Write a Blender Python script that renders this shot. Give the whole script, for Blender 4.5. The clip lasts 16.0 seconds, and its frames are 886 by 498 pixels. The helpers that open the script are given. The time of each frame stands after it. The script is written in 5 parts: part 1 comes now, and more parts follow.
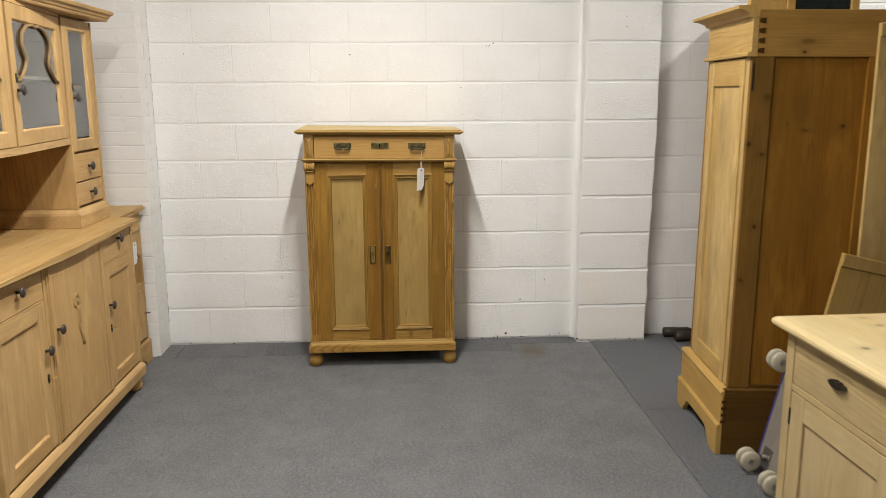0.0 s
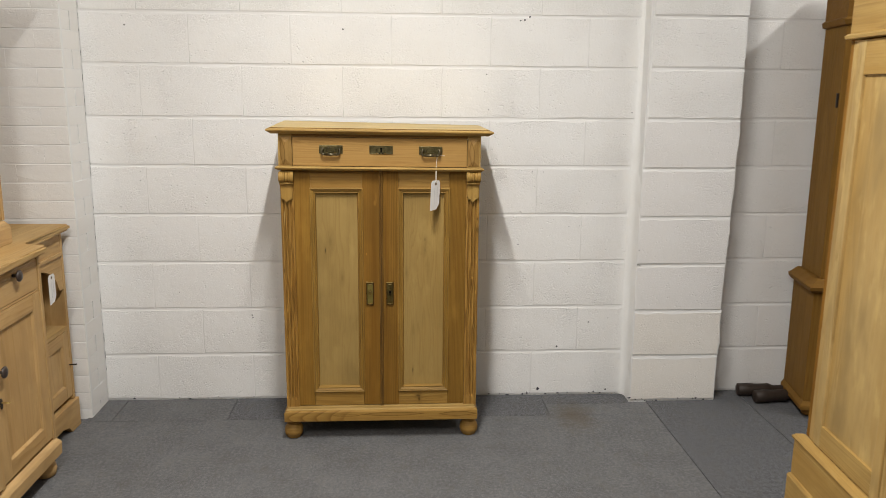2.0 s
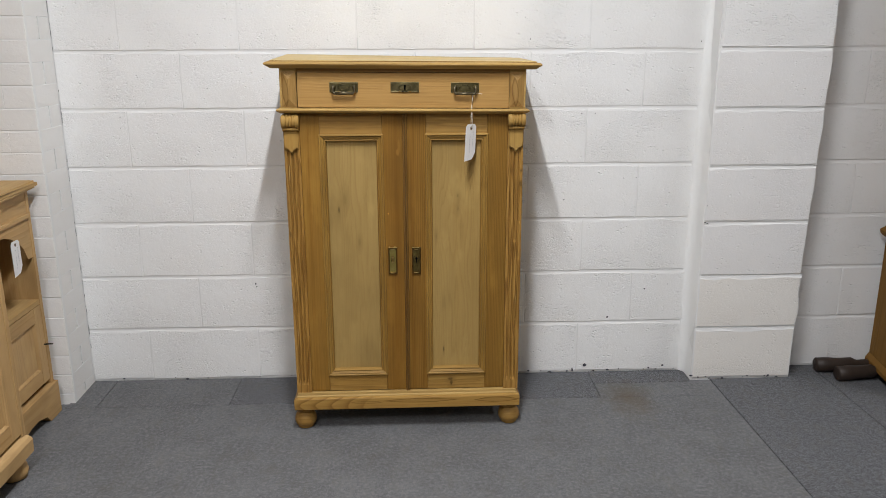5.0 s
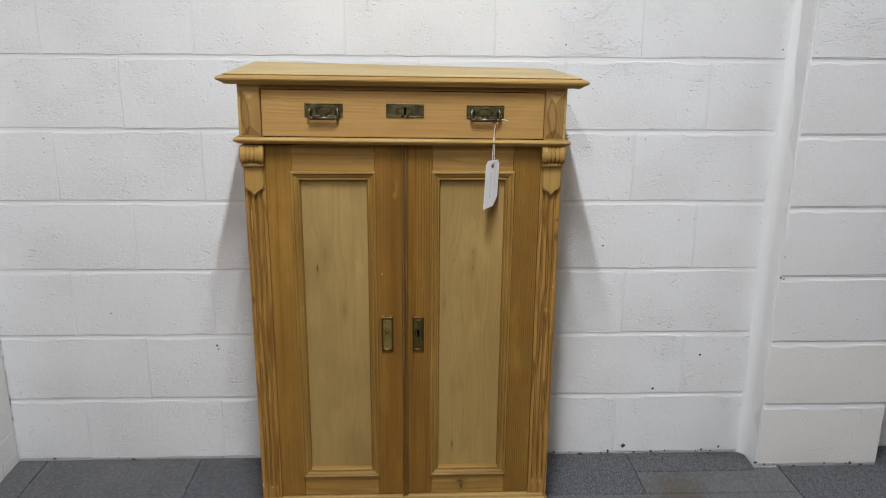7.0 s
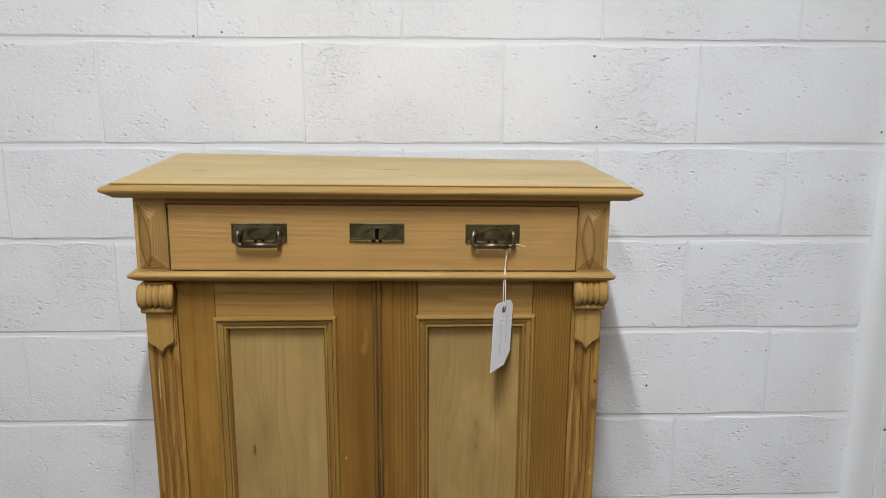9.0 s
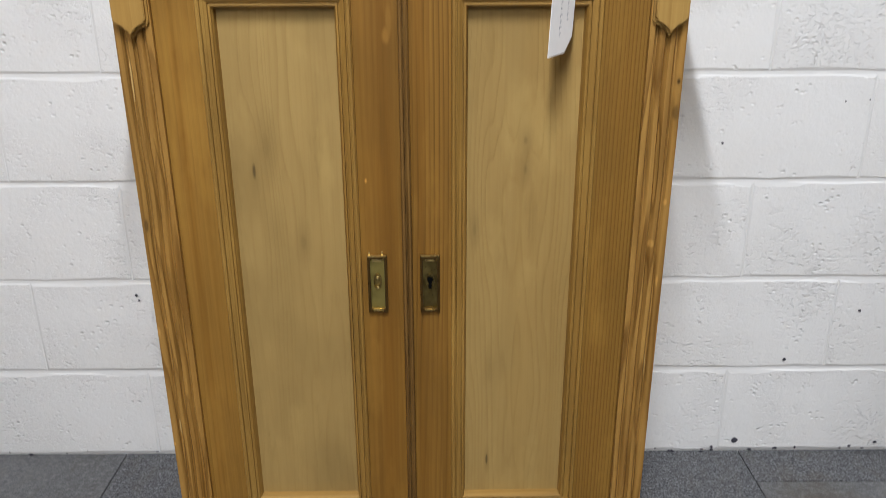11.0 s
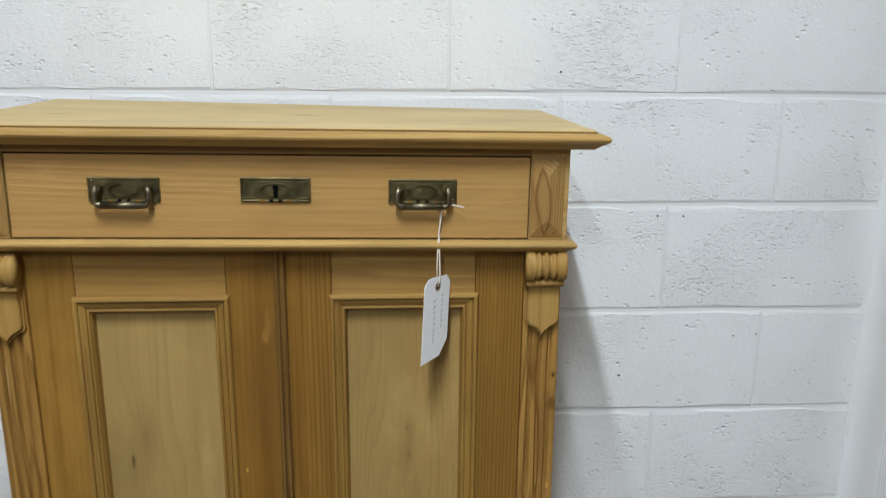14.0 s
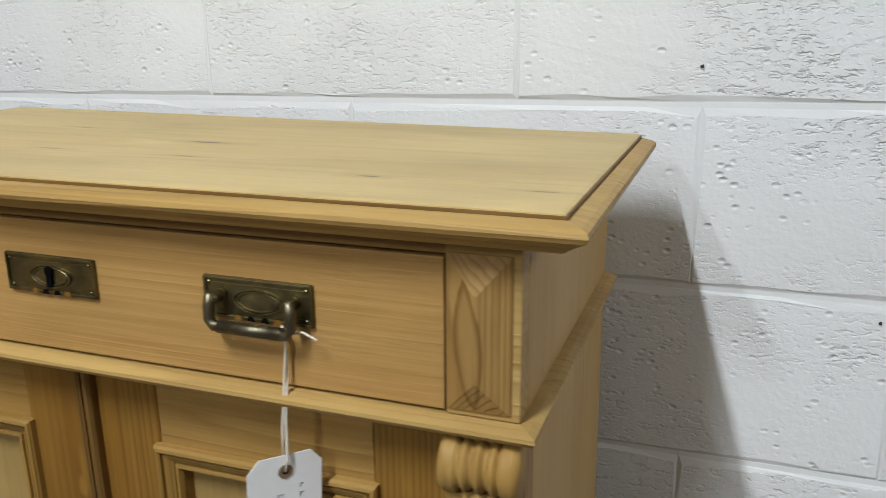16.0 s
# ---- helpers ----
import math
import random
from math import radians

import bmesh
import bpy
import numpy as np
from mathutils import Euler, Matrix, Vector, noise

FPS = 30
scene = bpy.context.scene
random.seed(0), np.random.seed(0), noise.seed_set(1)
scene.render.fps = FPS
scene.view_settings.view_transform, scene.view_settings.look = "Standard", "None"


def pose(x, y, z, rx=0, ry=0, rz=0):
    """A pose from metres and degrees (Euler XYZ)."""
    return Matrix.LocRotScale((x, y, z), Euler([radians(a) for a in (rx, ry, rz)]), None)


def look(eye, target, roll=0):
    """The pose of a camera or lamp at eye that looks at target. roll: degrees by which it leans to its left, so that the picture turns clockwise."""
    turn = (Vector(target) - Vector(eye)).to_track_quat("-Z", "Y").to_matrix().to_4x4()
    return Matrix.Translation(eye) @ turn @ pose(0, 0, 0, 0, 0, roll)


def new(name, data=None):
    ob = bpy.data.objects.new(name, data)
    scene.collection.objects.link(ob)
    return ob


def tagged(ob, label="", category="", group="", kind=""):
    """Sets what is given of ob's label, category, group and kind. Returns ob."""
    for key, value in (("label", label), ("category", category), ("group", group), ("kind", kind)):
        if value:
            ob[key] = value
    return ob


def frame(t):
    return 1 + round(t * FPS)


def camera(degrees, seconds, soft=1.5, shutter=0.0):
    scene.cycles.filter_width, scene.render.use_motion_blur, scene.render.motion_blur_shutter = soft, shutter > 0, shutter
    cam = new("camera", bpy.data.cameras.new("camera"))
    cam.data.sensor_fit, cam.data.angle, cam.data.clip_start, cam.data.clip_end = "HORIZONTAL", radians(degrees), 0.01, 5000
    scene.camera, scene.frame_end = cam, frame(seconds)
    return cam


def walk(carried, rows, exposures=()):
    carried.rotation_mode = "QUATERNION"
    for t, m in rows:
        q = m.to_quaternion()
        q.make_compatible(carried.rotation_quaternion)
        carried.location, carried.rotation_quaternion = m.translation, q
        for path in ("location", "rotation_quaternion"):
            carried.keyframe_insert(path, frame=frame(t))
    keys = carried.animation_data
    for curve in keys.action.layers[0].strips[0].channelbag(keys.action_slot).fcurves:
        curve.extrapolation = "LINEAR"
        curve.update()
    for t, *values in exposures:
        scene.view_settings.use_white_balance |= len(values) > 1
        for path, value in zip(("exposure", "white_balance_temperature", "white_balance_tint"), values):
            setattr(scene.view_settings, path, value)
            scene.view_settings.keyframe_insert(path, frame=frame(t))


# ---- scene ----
cam = camera(58.5, 16.0, 0.85, 0.4)
PATH = [
    (0, (0.228, -0.124, 1.492), (0.328, 1.836, 1.108), -0.3),
    (0.5, (0.245, 0.2, 1.502), (0.33, 2.16, 1.116), -0.0),
    (1, (0.174, 0.481, 1.495), (0.286, 2.441, 1.11), 0.1),
    (1.5, (0.152, 0.704, 1.484), (0.272, 2.662, 1.095), 0.3),
    (2, (0.178, 0.956, 1.468), (0.291, 2.913, 1.069), 0.5),
    (2.5, (0.117, 1.17, 1.45), (0.227, 3.124, 1.038), 0.6),
    (3, (0.083, 1.317, 1.425), (0.186, 3.264, 0.983), 0.5),
    (3.5, (0.09, 1.357, 1.394), (0.182, 3.3, 0.929), 0.2),
    (3.7, (0.094, 1.362, 1.393), (0.18, 3.303, 0.918), -0.0),
    (5.8, (0.137, 1.718, 1.397), (0.215, 3.637, 0.842), -0.1),
    (6, (0.123, 1.801, 1.403), (0.204, 3.719, 0.842), 0.1),
    (6.5, (0.089, 1.981, 1.415), (0.171, 3.901, 0.862), 0.3),
    (7, (0.127, 2.154, 1.43), (0.206, 4.076, 0.883), 0.5),
    (7.5, (0.192, 2.323, 1.471), (0.25, 4.259, 0.972), 0.9),
    (8, (0.185, 2.511, 1.518), (0.265, 4.464, 1.095), 0.4),
    (8.2, (0.171, 2.572, 1.538), (0.259, 4.527, 1.129), 0.3),
    (10.3, (0.171, 2.969, 1.256), (0.194, 4.88, 0.666), -0.3),
    (10.5, (0.164, 2.973, 1.214), (0.178, 4.871, 0.583), -0.4),
    (11, (0.159, 2.982, 1.125), (0.167, 4.852, 0.416), -0.2),
    (11.5, (0.156, 2.996, 1.009), (0.169, 4.847, 0.253), -0.2),
    (12, (0.157, 2.993, 0.913), (0.186, 4.839, 0.143), -0.3),
    (12.5, (0.175, 2.997, 0.902), (0.233, 4.831, 0.107), -0.4),
    (13, (0.207, 3.001, 1.092), (0.307, 4.862, 0.365), -0.8),
    (13.5, (0.215, 2.986, 1.288), (0.368, 4.901, 0.73), -0.2),
    (14, (0.268, 3.043, 1.403), (0.392, 4.982, 0.927), 0.5),
    (14.5, (0.378, 3.13, 1.429), (0.344, 5.065, 0.925), 0.3),
    (15, (0.467, 3.272, 1.432), (0.264, 5.186, 0.886), -0.2),
    (15.5, (0.526, 3.505, 1.429), (0.089, 5.381, 0.891), -0.8),
    (16, (0.628, 3.624, 1.411), (-0.043, 5.435, 0.891), -0.9),
]
EXPOSURES = [(0, -0.23, 6780, 10), (2, -0.33, 6700, 10), (3.5, -0.31, 6370, 11), (6, -0.28, 6050, 11), (8, -0.57, 5880, 10), (10.5, -0.18, 5980, 11), (11.5, -0.01, 5990, 10), (12.5, 0.15, 5970, 7), (13.5, -0.21, 5740, 5), (14.5, -0.52, 5690, 5), (16, -0.49, 5820, 6)]
walk(cam, [(t, look(eye, target, roll)) for t, eye, target, roll in PATH], EXPOSURES)

# ---- world, lamps, exposure ----
world = bpy.data.worlds.new("world")
scene.world = world
world.use_nodes = True
world.node_tree.nodes["Background"].inputs[0].default_value = (0.9, 0.95, 1.0, 1)
world.node_tree.nodes["Background"].inputs[1].default_value = 0.02
scene.view_settings.exposure = 0.0
LAMP_W = 84.0          # watts of the strip light over the cabinet
LAMP_FILL = 66.0        # watts of the other strip lights, unseen and added as fill
LAMP_TINT = (1.0, 0.985, 0.96)


# ---- mesh helpers ----
def part(name, bm, material, parent=None, label="", smooth=False):
    """Links a bmesh as one mesh object under a thing or a part."""
    bmesh.ops.recalc_face_normals(bm, faces=bm.faces)
    me = bpy.data.meshes.new(name)
    bm.to_mesh(me)
    bm.free()
    if smooth:
        me.polygons.foreach_set("use_smooth", [True] * len(me.polygons))
    me.materials.append(material)
    ob = new(name, me)
    if parent:
        ob.parent = parent
    if label:
        tagged(ob, label)
    return ob


def thing(name, m, label, category, group="", kind=""):
    ob = new(name)
    ob.empty_display_size = 0.1
    ob.matrix_basis = m
    return tagged(ob, label, category, group, kind)


def add_box(bm, x0, x1, y0, y1, z0, z1, bevel=0.0, jitter=0.0, rng=None):
    vs = [bm.verts.new((x, y, z)) for z in (z0, z1) for y in (y0, y1) for x in (x0, x1)]
    if jitter:
        for v in vs:
            v.co += Vector([rng.uniform(-jitter, jitter) for _ in range(3)])
    fs = [bm.faces.new([vs[i] for i in q]) for q in
          ((0, 2, 3, 1), (4, 5, 7, 6), (0, 1, 5, 4), (2, 6, 7, 3), (0, 4, 6, 2), (1, 3, 7, 5))]
    if bevel:
        es = list({e for f in fs for e in f.edges})
        bmesh.ops.bevel(bm, geom=es, offset=bevel, segments=2, affect="EDGES", profile=0.6)
    return bm


def box(x0, x1, y0, y1, z0, z1, bevel=0.002):
    return add_box(bmesh.new(), x0, x1, y0, y1, z0, z1, bevel)


def rings(loops, close=True):
    """Skin over a row of equal-length closed loops of points."""
    bm = bmesh.new()
    rows = [[bm.verts.new(p) for p in loop] for loop in loops]
    n = len(rows[0])
    for a, b in zip(rows, rows[1:]):
        for i in range(n):
            j = (i + 1) % n
            bm.faces.new((a[i], a[j], b[j], b[i]))
    if close:
        bm.faces.new(rows[0])
        bm.faces.new(rows[-1])
    return bm


def slab(x0, x1, y0, y1, prof, back=True):
    """A slab whose edge follows prof, a list of (outset, z). back: the rear edge stays plain."""
    loops = []
    for o, z in prof:
        yb = y1 if back else y1 + o
        loops.append([(x0 - o, y0 - o, z), (x1 + o, y0 - o, z), (x1 + o, yb, z), (x0 - o, yb, z)])
    return rings(loops)


def lathe(prof, n=20, axis="Z", at=(0, 0, 0)):
    """A turned solid from (radius, height) pairs along an axis."""
    loops = []
    for r, h in prof:
        ring = []
        for i in range(n):
            a = 2 * math.pi * i / n
            c, s = r * math.cos(a), r * math.sin(a)
            p = {"Z": (c, s, h), "X": (h, c, s), "Y": (c, h, s)}[axis]
            ring.append((p[0] + at[0], p[1] + at[1], p[2] + at[2]))
        loops.append(ring)
    return rings(loops)


def prism(points, d0, d1, plane="XZ"):
    """An outline pushed through from d0 to d1; plane names the outline's axes."""
    def place(a, b, d):
        return {"XZ": (a, d, b), "XY": (a, b, d), "YZ": (d, a, b)}[plane]
    return rings([[place(a, b, d) for a, b in points] for d in (d0, d1)])


def tube(path, r, n=8):
    """A round cord along a list of points."""
    loops = []
    for i, p in enumerate(path):
        a = Vector(path[max(i - 1, 0)])
        b = Vector(path[min(i + 1, len(path) - 1)])
        d = (b - a).normalized()
        u = d.orthogonal().normalized()
        if loops:
            u = (last - d * last.dot(d)).normalized()
        last = u
        w = d.cross(u)
        loops.append([tuple(Vector(p) + r * (math.cos(2 * math.pi * k / n) * u + math.sin(2 * math.pi * k / n) * w)) for k in range(n)])
    return rings(loops)


def join(*bms):
    out = bmesh.new()
    for b in bms:
        me = bpy.data.meshes.new("tmp")
        b.to_mesh(me)
        b.free()
        out.from_mesh(me)
        bpy.data.meshes.remove(me)
    return out


# ---- materials ----
def nodes_of(name, rough=0.5, metal=0.0):
    m = bpy.data.materials.new(name)
    m.use_nodes = True
    t = m.node_tree
    b = t.nodes["Principled BSDF"]
    b.inputs["Roughness"].default_value = rough
    b.inputs["Metallic"].default_value = metal
    return m, t, b


def math_node(t, op, a, b=None, clamp=False):
    n = t.nodes.new("ShaderNodeMath")
    n.operation = op
    n.use_clamp = clamp
    for i, v in enumerate((a, b)):
        if v is None:
            continue
        if isinstance(v, (int, float)):
            n.inputs[i].default_value = v
        else:
            t.links.new(v, n.inputs[i])
    return n.outputs[0]


def vmath(t, op, a, b):
    n = t.nodes.new("ShaderNodeVectorMath")
    n.operation = op
    for i, v in enumerate((a, b)):
        if isinstance(v, tuple):
            n.inputs[i].default_value = v
        else:
            t.links.new(v, n.inputs[i])
    return n.outputs[0]


def noise_node(t, vec, scale=1.0, detail=4, rough=0.55):
    n = t.nodes.new("ShaderNodeTexNoise")
    t.links.new(vec, n.inputs["Vector"])
    n.inputs["Scale"].default_value = scale
    n.inputs["Detail"].default_value = detail
    n.inputs["Roughness"].default_value = rough
    return n.outputs["Fac"]


def mix(t, fac, a, b, blend="MIX"):
    n = t.nodes.new("ShaderNodeMix")
    n.data_type = "RGBA"
    n.blend_type = blend
    if isinstance(fac, (int, float)):
        n.inputs[0].default_value = fac
    else:
        t.links.new(fac, n.inputs[0])
    for i, v in ((6, a), (7, b)):
        if isinstance(v, tuple):
            n.inputs[i].default_value = (*v, 1) if len(v) == 3 else v
        else:
            t.links.new(v, n.inputs[i])
    return n.outputs[2]


def span(t, v, a0, a1, b0=0.0, b1=1.0):
    n = t.nodes.new("ShaderNodeMapRange")
    t.links.new(v, n.inputs[0])
    for i, x in enumerate((a0, a1, b0, b1)):
        n.inputs[i + 1].default_value = x
    return n.outputs[0]


def bump_to(t, b, height, strength, dist=0.01):
    n = t.nodes.new("ShaderNodeBump")
    n.inputs["Strength"].default_value = strength
    n.inputs["Distance"].default_value = dist
    t.links.new(height, n.inputs["Height"])
    t.links.new(n.outputs[0], b.inputs["Normal"])


def own_coords(t):
    """The object's own coordinates, shifted by chance from object to object."""
    tc = t.nodes.new("ShaderNodeTexCoord").outputs["Object"]
    r = t.nodes.new("ShaderNodeObjectInfo").outputs["Random"]
    n = t.nodes.new("ShaderNodeVectorMath")
    n.operation = "SCALE"
    n.inputs[0].default_value = (7.3, 5.1, 9.7)
    t.links.new(r, n.inputs["Scale"])
    return tc, vmath(t, "ADD", tc, n.outputs[0]), r


def wood(name, light, dark, along="Z", ring=55.0, figure=2.6, contrast=0.6, knots=0.0, rough=0.5, fibre=0.35, blotch=0.35, cathedral=0.5, band=0.45, spots=(), fs=1.0, flat=False, clear=0.0, smear=0.22, spec=0.2, carve=0.8, bands=13.0, flames=(), arches=None):
    """Stripped and waxed pine with year rings, heart bands, fibres, knots and uneven colour; the grain runs along one axis.
    spots: single knots or fillings at (x, z, half width, half height, colour factor) in the thing's own metres.
    flames: long pointed figures along the grain (x, z, half width, half height, strength); arches: nested arcs up to x at (x, z, pitch)."""
    m, t, b = nodes_of(name, rough)
    tc, p, rnd = own_coords(t)
    i = "XYZ".index(along)

    def stretched(cross, length):
        return vmath(t, "MULTIPLY", p, tuple(length if k == i else cross for k in range(3)))

    fig = noise_node(t, stretched(5.0 * fs, 0.55 * fs), 1.0, 2, 0.45)
    fig2 = noise_node(t, stretched(17.0, 1.3), 1.0, 2, 0.5)
    gap = noise_node(t, stretched(30.0, 0.2), 1.0, 2, 0.5)
    sep = t.nodes.new("ShaderNodeSeparateXYZ")
    t.links.new(p, sep.inputs[0])
    cross = [sep.outputs[k] for k in range(3) if k != i]
    u = math_node(t, "ADD", cross[0], math_node(t, "MULTIPLY", cross[1], carve))
    ph = math_node(t, "ADD", math_node(t, "MULTIPLY", u, ring), math_node(t, "MULTIPLY", fig, figure * 7 * cathedral))
    ph = math_node(t, "ADD", ph, math_node(t, "MULTIPLY", fig2, figure * 0.9))
    ph = math_node(t, "ADD", ph, math_node(t, "MULTIPLY", gap, 2.4))
    saw = math_node(t, "FRACT", ph)
    late = math_node(t, "POWER", saw, 3.0)
    late = math_node(t, "MULTIPLY", late, span(t, saw, 0.88, 1.0, 1.0, 0.0))
    fade = noise_node(t, stretched(11.0, 0.9), 1.0, 3, 0.6)
    late = math_node(t, "MULTIPLY", late, span(t, fade, 0.38 - clear, 0.66 - clear, 0.0, 1.6))
    fib = noise_node(t, stretched(170.0, 4.0), 1.0, 3, 0.6)
    heart = noise_node(t, stretched(bands, 0.35), 1.0, 3, 0.55)
    blo = noise_node(t, stretched(6.0, 2.2), 1.0, 5, 0.62)
    grime = noise_node(t, stretched(38.0, 7.0), 1.0, 4, 0.6)
    mid = tuple((a * 0.55 + c * 0.45) for a, c in zip(light, dark))
    warm = tuple(c * k for c, k in zip(mid, (1.03, 0.90, 0.62)))
    col = mix(t, span(t, blo, 0.36, 0.68, 0.0, blotch), light, mid)
    col = mix(t, span(t, heart, 0.46, 0.66, 0.0, band), col, warm)
    col = mix(t, math_node(t, "MULTIPLY", late, contrast, True), col, dark)
    col = mix(t, span(t, fib, 0.42, 0.74, 0.0, fibre), col, dark)
    col = mix(t, span(t, grime, 0.60, 0.76, 0.0, 0.30), col, tuple(c * 0.55 for c in mid))
    col = mix(t, span(t, rnd, 0, 1, 0.0, 0.30), col, warm)
    pale = noise_node(t, stretched(16.0, 4.5), 1.0, 4, 0.6)
    col = mix(t, span(t, pale, 0.54, 0.70, 0.0, smear), col, tuple(c * k for c, k in zip(light, (1.22, 1.24, 1.20))))
    dusk = noise_node(t, stretched(7.0, 3.0), 1.0, 3, 0.55)
    col = mix(t, span(t, dusk, 0.50, 0.72, 0.0, smear * 1.3), col, tuple(c * 0.72 for c in mid))
    if knots:
        v = t.nodes.new("ShaderNodeTexVoronoi")
        v.voronoi_dimensions = "3D"
        t.links.new(stretched(1.0, 0.55), v.inputs["Vector"])
        v.inputs["Scale"].default_value = 5.5
        d = math_node(t, "ADD", v.outputs["Distance"], math_node(t, "MULTIPLY", noise_node(t, p, 40, 2), 0.05))
        sepc = t.nodes.new("ShaderNodeSeparateColor")
        t.links.new(v.outputs["Color"], sepc.inputs[0])
        on = math_node(t, "GREATER_THAN", sepc.outputs[0], 1.0 - knots)
        core = math_node(t, "MULTIPLY", span(t, d, 0.070, 0.10, 1.0, 0.0), on)
        halo = math_node(t, "MULTIPLY", span(t, d, 0.09, 0.24, 0.7, 0.0), on)
        col = mix(t, halo, col, tuple(c * 0.72 for c in mid))
        col = mix(t, core, col, tuple(c * 0.30 for c in mid))
    own = t.nodes.new("ShaderNodeSeparateXYZ")
    t.links.new(tc, own.inputs[0])
    ragged = math_node(t, "MULTIPLY", math_node(t, "SUBTRACT", fib, 0.5), 0.5)
    for x, z, rx, rz, k in flames:
        dx = math_node(t, "MULTIPLY", math_node(t, "SUBTRACT", own.outputs[0], x), 1.0 / rx)
        dz = math_node(t, "MULTIPLY", math_node(t, "SUBTRACT", own.outputs[2], z), 1.0 / rz)
        if along == "Z":
            dx, dz = dz, math_node(t, "ADD", dx, math_node(t, "MULTIPLY", dz, 0.35))
        r = math_node(t, "ADD", math_node(t, "MULTIPLY", dx, dx), math_node(t, "ABSOLUTE", dz))
        r = math_node(t, "ADD", r, ragged)
        col = mix(t, span(t, r, 0.80, 1.02, k * 0.75, 0.0), col, mid)
        rim = math_node(t, "MULTIPLY", span(t, r, 0.55, 0.90), span(t, r, 0.92, 1.02, 1.0, 0.0))
        col = mix(t, math_node(t, "MULTIPLY", rim, k), col, dark)
    if arches:
        ae, az, pitch = arches
        dz = math_node(t, "MULTIPLY", math_node(t, "SUBTRACT", own.outputs[2], az), 32.0)
        q = math_node(t, "SUBTRACT", math_node(t, "MULTIPLY", own.outputs[0], 1.0 / pitch), math_node(t, "MULTIPLY", math_node(t, "MULTIPLY", dz, dz), 0.9))
        q = math_node(t, "FRACT", math_node(t, "ADD", q, math_node(t, "MULTIPLY", fig2, 1.6)))
        q = math_node(t, "MULTIPLY", math_node(t, "POWER", q, 2.6), span(t, q, 0.90, 1.0, 1.0, 0.0))
        q = math_node(t, "MULTIPLY", q, span(t, own.outputs[0], ae - 0.06, ae + 0.03, 1.0, 0.0))
        col = mix(t, q, col, dark)
    for x, z, rx, rz, k in spots:
        d = vmath(t, "MULTIPLY", vmath(t, "SUBTRACT", tc, (x, z, 0.0) if flat else (x, 0.0, z)), (1.0 / rx, 1.0 / rz, 0.0) if flat else (1.0 / rx, 0.0, 1.0 / rz))
        ln = t.nodes.new("ShaderNodeVectorMath")
        ln.operation = "LENGTH"
        t.links.new(d, ln.inputs[0])
        r = math_node(t, "ADD", ln.outputs["Value"], math_node(t, "MULTIPLY", math_node(t, "SUBTRACT", grime, 0.5), 2.2))
        if k < 1:
            col = mix(t, span(t, r, 1.0, 3.4, 0.45, 0.0), col, tuple(c * 0.72 for c in mid))
        col = mix(t, span(t, r, 0.45, 1.05, 0.9, 0.0), col, tuple(min(c * k, 0.75) for c in mid))
    t.links.new(col, b.inputs["Base Color"])
    h = math_node(t, "ADD", math_node(t, "MULTIPLY", late, 0.8), math_node(t, "MULTIPLY", fib, 0.7))
    h = math_node(t, "SUBTRACT", h, math_node(t, "MULTIPLY", span(t, grime, 0.60, 0.76), 0.6))
    bump_to(t, b, h, 0.32, 0.002)
    t.links.new(math_node(t, "ADD", math_node(t, "MULTIPLY", blo, 0.25), rough - 0.12), b.inputs["Roughness"])
    b.inputs["Specular IOR Level"].default_value = spec
    return m


